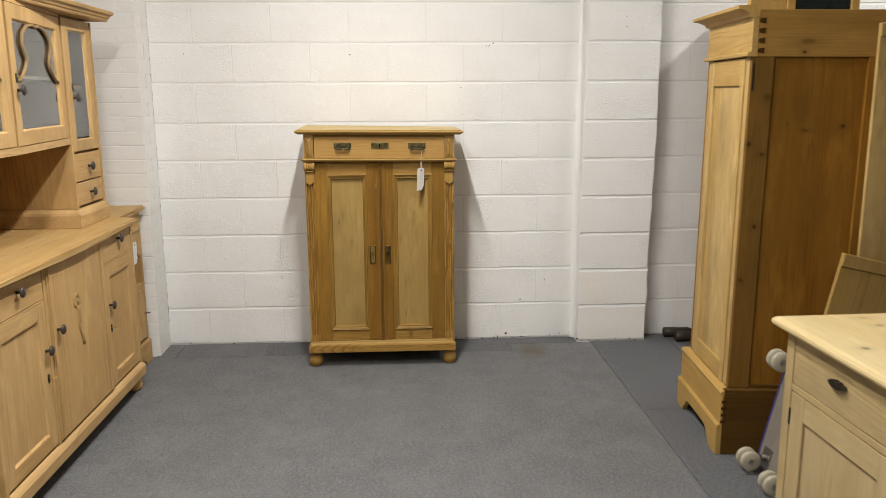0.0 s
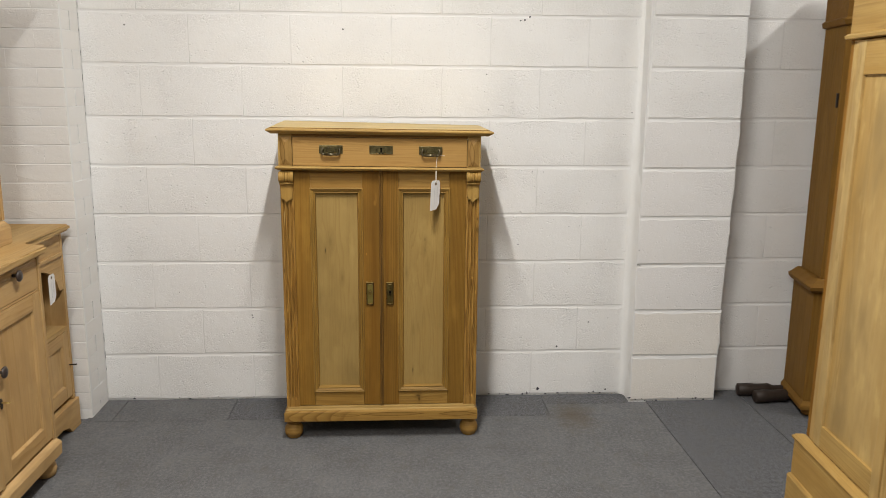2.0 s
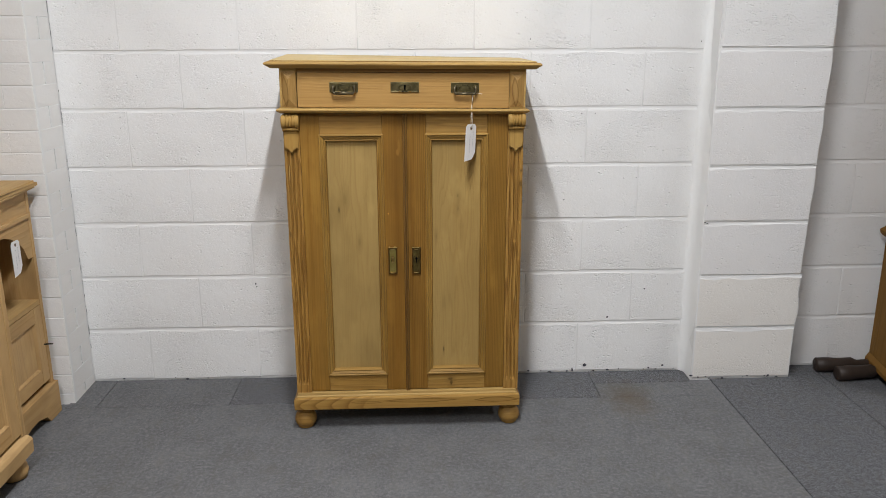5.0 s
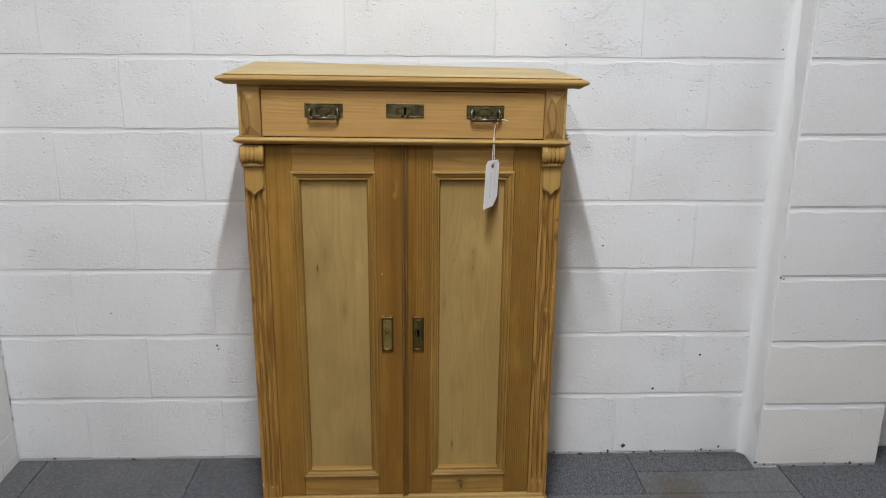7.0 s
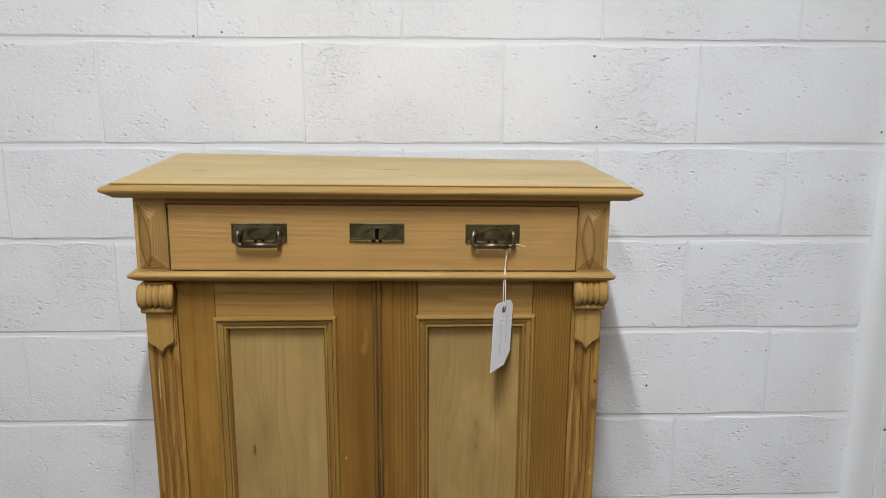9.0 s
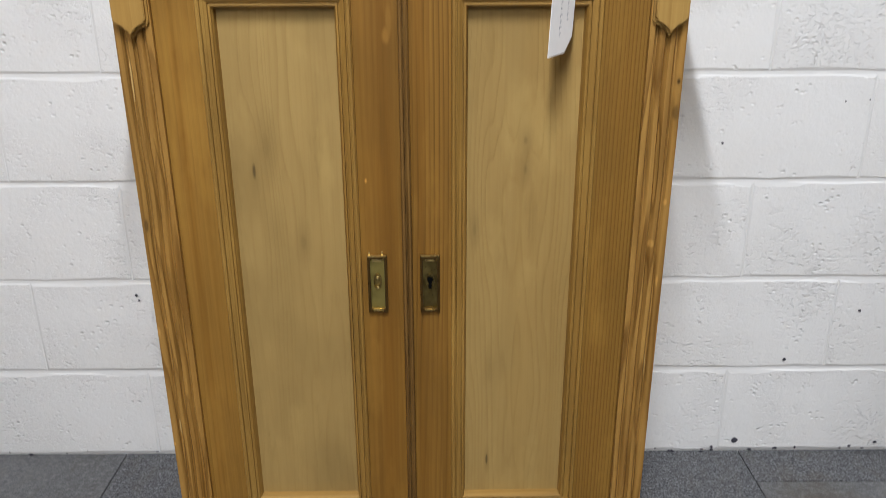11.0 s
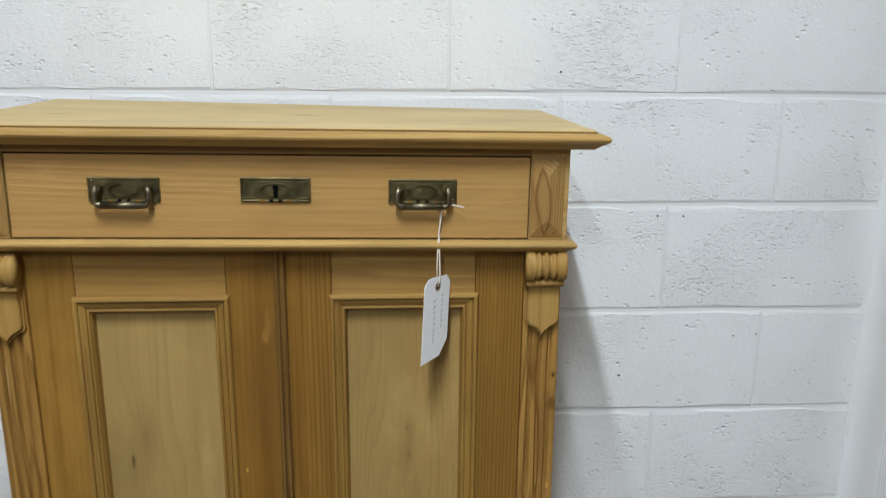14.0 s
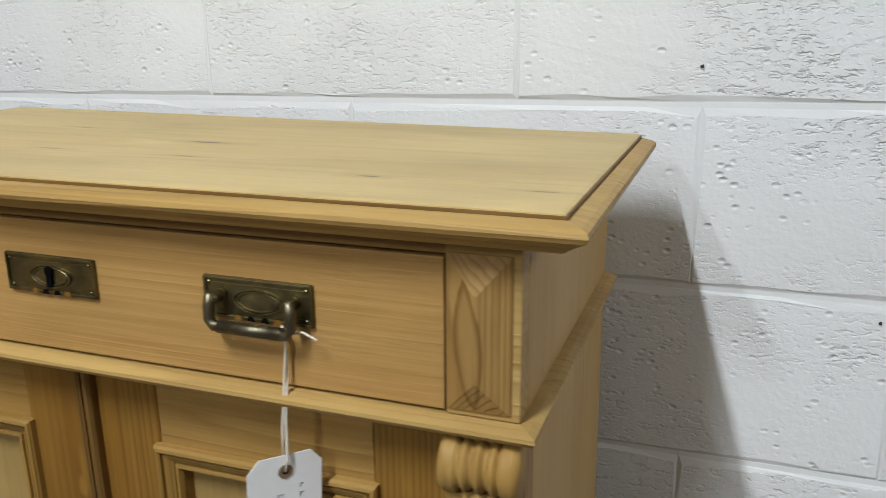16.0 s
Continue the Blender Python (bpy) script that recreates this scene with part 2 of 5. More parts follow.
def painted(name, colour, fine=95.0, coarse=13.0, strength=0.55, dirt=0.12, pit=0.35, dirt_colour=(0.45, 0.40, 0.32)):
    """Emulsion paint over open-textured masonry."""
    m, t, b = nodes_of(name, 0.62)
    tc, p, rnd = own_coords(t)
    a = noise_node(t, p, fine, 5, 0.6)
    c = noise_node(t, p, coarse, 4, 0.55)
    blot = noise_node(t, tc, 2.3, 4, 0.6)
    v = t.nodes.new("ShaderNodeTexVoronoi")
    t.links.new(vmath(t, "MULTIPLY", p, (1.0, 1.0, 1.5)), v.inputs["Vector"])
    v.inputs["Scale"].default_value = 62.0
    mask = span(t, noise_node(t, p, 19.0, 3, 0.6), 0.52, 0.66)
    holes = math_node(t, "MULTIPLY", span(t, v.outputs["Distance"], 0.10, 0.34, 1.0, 0.0), mask)
    e = noise_node(t, vmath(t, "MULTIPLY", p, (1.0, 1.0, 1.35)), fine * 1.9, 3, 0.6)
    rough_zone = span(t, noise_node(t, p, 5.0, 3, 0.6), 0.42, 0.66)
    long = vmath(t, "MULTIPLY", p, (1.0, 1.0, 2.1))
    dents = span(t, noise_node(t, long, fine * 1.15, 3, 0.55), 0.54, 0.70)
    deeper = span(t, noise_node(t, long, fine * 0.55, 3, 0.6), 0.60, 0.70)
    h = math_node(t, "ADD", math_node(t, "MULTIPLY", a, 0.20), math_node(t, "MULTIPLY", c, 0.45))
    h = math_node(t, "SUBTRACT", h, math_node(t, "MULTIPLY", math_node(t, "MULTIPLY", dents, rough_zone), pit * 1.3))
    h = math_node(t, "SUBTRACT", h, math_node(t, "MULTIPLY", math_node(t, "MULTIPLY", deeper, rough_zone), pit * 1.5))
    h = math_node(t, "ADD", h, math_node(t, "MULTIPLY", e, 0.07))
    h = math_node(t, "SUBTRACT", h, math_node(t, "MULTIPLY", holes, pit * 1.6))
    bump_to(t, b, h, strength, 0.009)
    col = mix(t, span(t, blot, 0.45, 0.75, 0.0, dirt), colour, dirt_colour)
    col = mix(t, span(t, rnd, 0, 1, 0.0, 0.06), col, tuple(x * 0.8 for x in colour))
    deep = span(t, holes, 0.82, 1.0, 0.0, 0.12)
    col = mix(t, deep, col, (0.25, 0.24, 0.22))
    t.links.new(col, b.inputs["Base Color"])
    b.inputs["Specular IOR Level"].default_value = 0.3
    return m


def carpet(name, base, fleck, scale=420.0, worn=0.25):
    """Low loop-pile carpet with flecks and worn, flattened patches."""
    m, t, b = nodes_of(name, 0.95)
    tc, p, rnd = own_coords(t)
    f = noise_node(t, tc, scale, 3, 0.7)
    g = noise_node(t, tc, scale * 0.30, 4, 0.7)
    w = noise_node(t, tc, 4.2, 6, 0.72)
    w2 = noise_node(t, vmath(t, "MULTIPLY", tc, (1.0, 0.45, 1.0)), 24.0, 5, 0.7)
    w3 = noise_node(t, tc, 75.0, 4, 0.7)
    col = mix(t, span(t, f, 0.38, 0.66), base, fleck)
    col = mix(t, span(t, g, 0.42, 0.62, 0.0, 0.50), col, tuple(x * 0.66 for x in base))
    pale = tuple(x * 1.5 for x in fleck)
    patch = math_node(t, "MULTIPLY", span(t, w, 0.38, 0.70, 0.05, worn * 0.95), span(t, w2, 0.38, 0.66, 0.2, 1.0))
    col = mix(t, patch, col, pale)
    col = mix(t, math_node(t, "MULTIPLY", span(t, w3, 0.48, 0.66, 0.0, 1.0), worn * 0.8), col, pale)
    col = mix(t, span(t, w2, 0.50, 0.72, 0.0, 0.38), col, (0.098, 0.088, 0.066))
    # a brown spill near the pier
    d = vmath(t, "SUBTRACT", tc, (0.98, 4.32, 0.0))
    ln = t.nodes.new("ShaderNodeVectorMath")
    ln.operation = "LENGTH"
    t.links.new(vmath(t, "MULTIPLY", d, (1.0, 0.6, 0.0)), ln.inputs[0])
    dist = math_node(t, "ADD", ln.outputs["Value"], math_node(t, "MULTIPLY", noise_node(t, tc, 17.0, 4, 0.7), 0.16))
    col = mix(t, span(t, dist, 0.08, 0.20, 0.65, 0.0), col, (0.115, 0.088, 0.052))
    t.links.new(col, b.inputs["Base Color"])
    bump_to(t, b, math_node(t, "ADD", f, g), 0.7, 0.005)
    b.inputs["Specular IOR Level"].default_value = 0.1
    return m


def metal(name, colour, rough=0.35, patina=(0.05, 0.04, 0.03), amount=0.5):
    m, t, b = nodes_of(name, rough, 1.0)
    tc, p, rnd = own_coords(t)
    a = noise_node(t, p, 130.0, 4, 0.6)
    c = noise_node(t, p, 28.0, 3, 0.6)
    f = math_node(t, "MULTIPLY", span(t, c, 0.35, 0.65), amount)
    t.links.new(mix(t, f, colour, patina), b.inputs["Base Color"])
    t.links.new(span(t, a, 0.3, 0.7, rough - 0.1, rough + 0.2), b.inputs["Roughness"])
    bump_to(t, b, a, 0.15, 0.001)
    return m


def plain(name, colour, rough=0.6, var=0.15, scale=60.0, spec=0.4):
    m, t, b = nodes_of(name, rough)
    tc, p, rnd = own_coords(t)
    f = noise_node(t, p, scale, 4, 0.6)
    t.links.new(mix(t, span(t, f, 0.35, 0.7, 0.0, var * 2), colour, tuple(c * 0.6 for c in colour)), b.inputs["Base Color"])
    bump_to(t, b, f, 0.12, 0.002)
    b.inputs["Specular IOR Level"].default_value = spec
    return m


def glowing(name, colour, strength):
    m = bpy.data.materials.new(name)
    m.use_nodes = True
    t = m.node_tree
    e = t.nodes.new("ShaderNodeEmission")
    e.inputs[0].default_value = (*colour, 1)
    e.inputs[1].default_value = strength
    t.links.new(e.outputs[0], t.nodes["Material Output"].inputs[0])
    return m


WHITE = painted("white_block_paint", (0.82, 0.82, 0.81), strength=0.60)
DULL_PAINT = painted("dull_block_paint", (0.785, 0.777, 0.767), strength=0.45)
CREAM_PAINT = painted("creamy_block_paint", (0.800, 0.775, 0.730), strength=0.40)
WHITE_BRICK = painted("white_brick_paint", (0.80, 0.79, 0.77), fine=60.0, coarse=10.0, strength=0.4, pit=0.12)
JOINT = painted("smooth_joint_paint", (0.775, 0.775, 0.765), fine=70.0, coarse=22.0, strength=0.22, pit=0.04)
CORNER = painted("thick_corner_paint", (0.82, 0.82, 0.81), fine=60.0, coarse=16.0, strength=0.22, pit=0.06)
MORTAR = painted("white_mortar_paint", (0.74, 0.74, 0.73), fine=120.0, coarse=30.0, strength=0.5, pit=0.1)
PLASTER = painted("grubby_plaster", (0.50, 0.49, 0.47), fine=40.0, coarse=4.0, strength=0.12, pit=0.0)
# for walls out of view, coloured dark to weaken reflections and fill
DARK_CLOSURE = painted("dark_wall_closure", (0.20, 0.17, 0.13), fine=40.0, coarse=4.0, strength=0.12, pit=0.0)
CARPET = carpet("grey_worn_carpet", (0.109, 0.110, 0.112), (0.195, 0.198, 0.203), 300.0, 0.48)
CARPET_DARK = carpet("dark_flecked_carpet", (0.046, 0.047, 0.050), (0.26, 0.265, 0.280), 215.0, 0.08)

FRAME_V = wood("golden_pine_upright", (0.325, 0.178, 0.034), (0.088, 0.036, 0.005), "Z", 120, 2.0, 0.60, 0.0, band=1.0, bands=34.0, fibre=0.40, smear=0.40)
FRAME_MID = wood("brown_pine_upright", (0.265, 0.137, 0.024), (0.082, 0.038, 0.007), "Z", 130, 2.0, 0.60, 0.0, band=0.9, bands=26.0, fibre=0.42, smear=0.40,
                 spots=((-0.059, 0.803, 0.0026, 0.0045, 3.4), (-0.024, 1.012, 0.006, 0.012, 1.45), (-0.019, 1.034, 0.004, 0.022, 1.3)))
FRAME_RINGS = wood("fine_ringed_pine_upright", (0.282, 0.156, 0.030), (0.104, 0.050, 0.009), "Z", 190, 0.9, 0.75, 0.0, band=0.4, fibre=0.25, clear=0.16, smear=0.40)
FRAME_H = wood("golden_pine_crosswise", (0.36, 0.215, 0.060), (0.12, 0.058, 0.011), "X", 80, 2.4, 0.6, 0.05)
PANEL_V = wood("pale_pine_panel", (0.375, 0.256, 0.090), (0.180, 0.106, 0.030), "Z", 80, 3.0, 0.24, 0.0, blotch=0.7, band=0.25, smear=0.46, fibre=0.18, cathedral=0.7, fs=2.4, clear=0.02,
               spots=((-0.226, 0.815, 0.003, 0.014, 0.30), (-0.160, 0.700, 0.005, 0.014, 0.8), (0.130, 0.300, 0.0016, 0.009, 0.35), (0.105, 0.72, 0.003, 0.012, 0.8), (0.179, 0.860, 0.004, 0.009, 0.72), (0.180, 0.815, 0.004, 0.012, 0.72), (-0.205, 0.852, 0.006, 0.020, 0.85)))
DRAWER_H = wood("honey_pine_drawer", (0.43, 0.260, 0.088), (0.24, 0.130, 0.034), "X", 150, 2.6, 0.28, 0.0, band=0.25, fibre=0.46, clear=-0.04, smear=0.30)
TOP_H = wood("light_pine_top", (0.57, 0.430, 0.185), (0.31, 0.195, 0.065), "X", 40, 3.0, 0.26, 0.0, band=0.18, fibre=0.16, smear=0.40, flat=True, spec=0.36,
             spots=((0.022, 0.170, 0.022, 0.0035, 0.30), (0.262, 0.040, 0.010, 0.0025, 0.25), (0.060, 0.085, 0.012, 0.002, 0.35), (-0.100, 0.090, 0.014, 0.002, 0.45), (0.400, 0.020, 0.014, 0.002, 0.40), (-0.320, 0.110, 0.010, 0.003, 0.40), (-0.18, 0.22, 0.016, 0.002, 0.5)))
SIDE_V = wood("pine_side", (0.49, 0.330, 0.125), (0.30, 0.178, 0.055), "Z", 40, 2.6, 0.22, 0.0, fibre=0.14, band=0.35, smear=0.12)
EDGE_H = wood("golden_pine_edge", (0.47, 0.318, 0.112), (0.22, 0.120, 0.030), "X", 60, 3.2, 0.45, 0.0, clear=0.04, smear=0.35, carve=1.6, fs=1.5)
MOULD_V = wood("worn_pine_moulding", (0.345, 0.206, 0.050), (0.120, 0.060, 0.012), "Z", 90, 2.0, 0.45, 0.0, fibre=0.4, band=0.5, smear=0.40)
MOULD_H = wood("worn_pine_moulding_crosswise", (0.350, 0.215, 0.060), (0.140, 0.072, 0.016), "X", 90, 2.0, 0.40, 0.0, fibre=0.3, band=0.3, smear=0.40)
ASTRAGAL_V = wood("dark_grained_pine_bead", (0.215, 0.120, 0.034), (0.055, 0.026, 0.006), "Z", 120, 3.0, 0.8, 0.0, fibre=0.6, band=0.5, clear=0.1)
CORBEL_V = wood("pale_carved_pine", (0.39, 0.245, 0.070), (0.19, 0.098, 0.022), "Z", 60, 2.0, 0.5, 0.0)
BRONZE = metal("dark_bronze", (0.225, 0.185, 0.085), 0.38, (0.058, 0.050, 0.028), 0.65)
BAIL = metal("worn_bronze", (0.175, 0.150, 0.095), 0.40, (0.070, 0.060, 0.042), 0.5)
BRASS = metal("aged_brass", (0.76, 0.57, 0.22), 0.30, (0.36, 0.25, 0.07), 0.5)
BRASS_DARK = metal("tarnished_brass", (0.30, 0.225, 0.075), 0.35, (0.05, 0.035, 0.012), 0.7)
BLACK = plain("black_void", (0.004, 0.004, 0.004), 0.95, 0.1, 60.0, 0.02)
PAPER = plain("white_card", (0.80, 0.79, 0.78), 0.75, 0.05, 90.0, 0.2)
STRING = plain("cotton_string", (0.72, 0.66, 0.55), 0.9, 0.1, 400.0, 0.1)
INK = plain("blue_grey_ink", (0.34, 0.35, 0.39), 0.7)
DARKWOOD = plain("dark_wood", (0.035, 0.024, 0.018), 0.55, 0.3, 50.0)

# ---- the room ----
WALL_Y, NIB_X, NIB_Y, PIER_X0, PIER_X1, PIER_Y, ALCOVE_Y = 4.575, -1.197, 4.375, 1.278, 1.706, 4.48, 4.600
ROOM = (-1.80, 4.40, -6.0, 3.0)      # left, right, rear, ceiling height


def structure(name, bm, material, label, category):
    return tagged(part(name, bm, material), label, category, kind="structure")


def build_room():
    x0, x1, y0, h = ROOM
    back = 0.0048                      # joints lie this far behind the faces of the blocks
    walls = {}
    walls["wall_north"] = structure("wall_north", box(NIB_X - 0.3, PIER_X0 + 0.01, WALL_Y + back, WALL_Y + 0.25, -0.02, h, 0),
                                    MORTAR, "white-painted concrete block wall behind the cabinet", "wall")
    walls["pier"] = structure("wall_pier", box(PIER_X0 + 0.005, PIER_X1 - 0.008, PIER_Y + back, WALL_Y + 0.25, -0.02, h, 0),
                              MORTAR, "white-painted block pier standing proud of the wall, chipped edge", "wall")
    walls["wall_alcove"] = structure("wall_alcove", box(PIER_X1 - 0.003, x1 + 0.2, ALCOVE_Y + back, ALCOVE_Y + 0.25, -0.02, h, 0),
                                     MORTAR, "white-painted concrete block wall beside the pier", "wall")
    walls["nib"] = structure("wall_nib", box(x0, NIB_X - 0.006, NIB_Y + 0.0045, WALL_Y + 0.25, -0.02, h, 0),
                             MORTAR, "white-painted old brick nib wall by the dresser", "wall")
    structure("wall_west", box(x0 - 0.2, x0, y0, WALL_Y + 0.25, -0.02, h, 0), PLASTER, "plain white side wall behind the dresser", "wall")
    # these two unseen walls only close the room and soak up light
    structure("wall_east", box(x1, x1 + 0.2, y0, ALCOVE_Y, -0.02, h, 0), DARK_CLOSURE, "unseen side wall, coloured dark to cut reflected light", "wall")
    structure("wall_south", box(x0, x1, y0 - 0.2, y0, -0.02, h, 0), DARK_CLOSURE, "unseen rear wall, coloured dark to cut fill light", "wall")
    structure("ceiling", box(x0 - 0.2, x1 + 0.2, y0 - 0.2, WALL_Y + 0.25, h, h + 0.1, 0), PLASTER, "plain white showroom ceiling", "ceiling")
    structure("floor", box(x0 - 0.2, x1 + 0.2, y0 - 0.2, WALL_Y + 0.25, -0.12, -0.005, 0), CARPET, "concrete floor under grey carpet", "floor")
    # carpet lengths and tiles, laid edge to edge
    for name, r, mat, lab in (
        ("carpet", (x0, 1.362, y0, 4.33), CARPET, "worn blue-grey carpet laid over the showroom floor"),
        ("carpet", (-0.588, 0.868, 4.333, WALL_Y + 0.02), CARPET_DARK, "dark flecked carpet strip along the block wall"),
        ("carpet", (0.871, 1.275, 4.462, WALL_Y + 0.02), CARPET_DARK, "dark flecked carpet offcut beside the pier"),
        ("carpet", (0.871, 1.362, 4.333, 4.459), CARPET, "worn blue-grey carpet offcut beside the pier"),
        ("carpet", (-1.10, -0.591, 4.333, WALL_Y + 0.02), CARPET, "worn blue-grey carpet offcut in the corner"),
        ("carpet", (NIB_X - 0.02, -1.103, 4.333, WALL_Y + 0.02), CARPET, "worn blue-grey carpet sliver by the brick nib"),
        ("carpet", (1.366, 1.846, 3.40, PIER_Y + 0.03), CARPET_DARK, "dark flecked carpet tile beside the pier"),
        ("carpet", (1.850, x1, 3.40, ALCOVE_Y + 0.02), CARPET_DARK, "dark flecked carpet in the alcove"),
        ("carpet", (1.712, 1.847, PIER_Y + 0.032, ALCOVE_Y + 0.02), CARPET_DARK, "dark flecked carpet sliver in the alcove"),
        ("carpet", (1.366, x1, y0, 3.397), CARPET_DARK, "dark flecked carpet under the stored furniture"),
    ):
        structure(name, add_box(bmesh.new(), r[0], r[1], r[2], r[3], -0.0045, 0.0, 0.0012), mat, lab, "carpet")
    return walls


WALLS = build_room()

LIGHT_BODY = plain("white_lamp_housing", (0.8, 0.8, 0.8), 0.4, 0.03)
LIGHT_FACE = glowing("lamp_diffuser", LAMP_TINT, 6.0)


def strip_light(x, y, length, watts):
    """A surface-mounted strip light that runs along y."""
    h = ROOM[3]
    t = thing("ceiling_light", pose(x, y, h), "white surface-mounted strip light, assumed out of view on the ceiling", "ceiling light", "strip lights")
    part("housing", box(-0.05, 0.05, -length / 2, length / 2, -0.055, -0.001, 0.008), LIGHT_BODY, t)
    part("diffuser", box(-0.035, 0.035, -length / 2 + 0.02, length / 2 - 0.02, -0.075, -0.056, 0.006), LIGHT_FACE, t)
    d = bpy.data.lights.new("strip_lamp", "AREA")
    d.shape, d.size, d.size_y, d.energy, d.color = "RECTANGLE", 0.06, length - 0.05, watts, LAMP_TINT
    lamp = new("strip_lamp", d)
    lamp.matrix_basis = pose(x, y, h - 0.085)
    return t


strip_light(0.09, 2.75, 0.9, LAMP_W)
# further lamps are assumed, placed and scaled to even out the brightness
for lx, ly, k in ((-0.35, 0.8, 1.30), (3.0, 3.4, 0.55), (3.0, -1.8, 0.2), (-1.0, -3.0, 0.25), (0.9, -4.4, 0.15)):
    strip_light(lx, ly, 1.2, LAMP_FILL * k)


# ---- the cabinet against the block wall ----
def fluted_strip(w, z0, z1, front, depth, seed):
    """An upright with three worn flutes, its middle at x = 0."""
    n = 28
    pts = []
    for i in range(n + 1):
        u = -w / 2 + w * i / n
        s = abs(u) / (w / 2)
        groove = 0.0
        if s < 0.80:
            groove = 0.0078 * max(0.0, math.cos(u / w * 2 * math.pi * 3.75)) ** 1.1
        pts.append((u, front + groove))
    pts += [(w / 2, front + depth), (-w / 2, front + depth)]
    zs = [z0, z0 + 0.030, z0 + 0.045] + [z0 + 0.045 + (z1 - z0 - 0.045) * k / 60 for k in range(1, 61)]
    loops = []
    for k, z in enumerate(zs):
        f = 0.0 if k < 2 else 1.0
        ring = []
        for i, (x, y) in enumerate(pts):
            inner = f if 0 < i < n else 0.0
            wander = 0.0032 * noise.noise((seed + x * 25, 3.0, z * 7.0))
            worn = 0.85 + 0.7 * noise.noise((seed + x * 60, 9.0, z * 9.0))
            ring.append((x + wander * inner, front + (y - front) * f * max(worn, 0.15) if i <= n else y, z))
        loops.append(ring)
    return rings(loops)


def corbel(w):
    """A carved scroll bracket with ridges over a pointed shield; its top is at z = 0, its back at y = 0."""
    n = 44
    loops = []
    for i in range(n + 1):
        u = -w / 2 + w * i / n
        s = u / (w / 2)
        r = 0.0185 - 0.0015 * (abs(s) > 0.93) if abs(s) > 0.56 else 0.0158 + 0.0018 * math.cos(s / 0.56 * math.pi * 3.0)
        ring = []
        for k in range(18):
            a = 2 * math.pi * k / 18
            ring.append((u, -0.018 - r * math.cos(a), -0.022 + r * 1.18 * math.sin(a)))
        loops.append(ring)
    roll = rings(loops)
    lo = rings([[(u, -0.012 - 0.012 * math.cos(2 * math.pi * k / 12), -0.047 + 0.0065 * math.sin(2 * math.pi * k / 12)) for k in range(12)]
                for u in (-w / 2 * 0.92, w / 2 * 0.92)])
    layers = []
    for b, drop, y0, y1, bev in ((w / 2 * 0.80, 0.0, -0.0120, -0.004, 0.0010), (w / 2 * 0.87, 0.0050, -0.0050, 0.0, 0.0008)):
        edge = [(1.0, -0.103), (0.88, -0.1085), (0.66, -0.1095), (0.40, -0.1125), (0.18, -0.1190), (0.0, -0.1255)]
        pts = [(-b, -0.04), (b, -0.04)] + [(b * k, z - drop) for k, z in edge] + [(-b * k, z - drop) for k, z in edge[-2::-1]]
        layer = prism(pts, y0, y1)
        bmesh.ops.bevel(layer, geom=[e for e in layer.edges if all(v.co.y < y0 + 0.001 for v in e.verts)], offset=bev, segments=2, affect="EDGES")
        layers.append(layer)
    return join(roll, lo), join(*layers, box(-w / 2 * 0.94, w / 2 * 0.94, -0.014, 0, -0.042, 0.0, 0.001))


def panel_moulding(x0, x1, z0, z1, front, mats, parent):
    """Four mitred bolection mouldings round a sunk panel."""
    prof = [(0.0, 0.004), (0.0004, -0.0056), (0.0018, -0.0082), (0.0042, -0.0086), (0.0058, -0.0070), (0.0063, -0.0030), (0.0072, -0.0030), (0.0078, -0.0056), (0.0138, -0.0014), (0.0143, 0.0012), (0.0152, 0.0012), (0.0158, -0.0024), (0.0180, -0.0026), (0.0200, 0.0030), (0.0210, 0.0120), (0.0225, 0.016)]
    corner = [(x0, z0), (x1, z0), (x1, z1), (x0, z1)]
    inward = [(1, 1), (-1, 1), (-1, -1), (1, -1)]
    for k in range(4):
        j = (k + 1) % 4
        loops = []
        for c, s in ((corner[k], inward[k]), (corner[j], inward[j])):
            loops.append([(c[0] + s[0] * o * 1.16, front + d, c[1] + s[1] * o * 1.16) for o, d in prof] + [(c[0] + s[0] * 0.0, front + 0.016, c[1] + s[1] * 0.0)])
        part("moulding", rings(loops), mats[k % 2], parent)


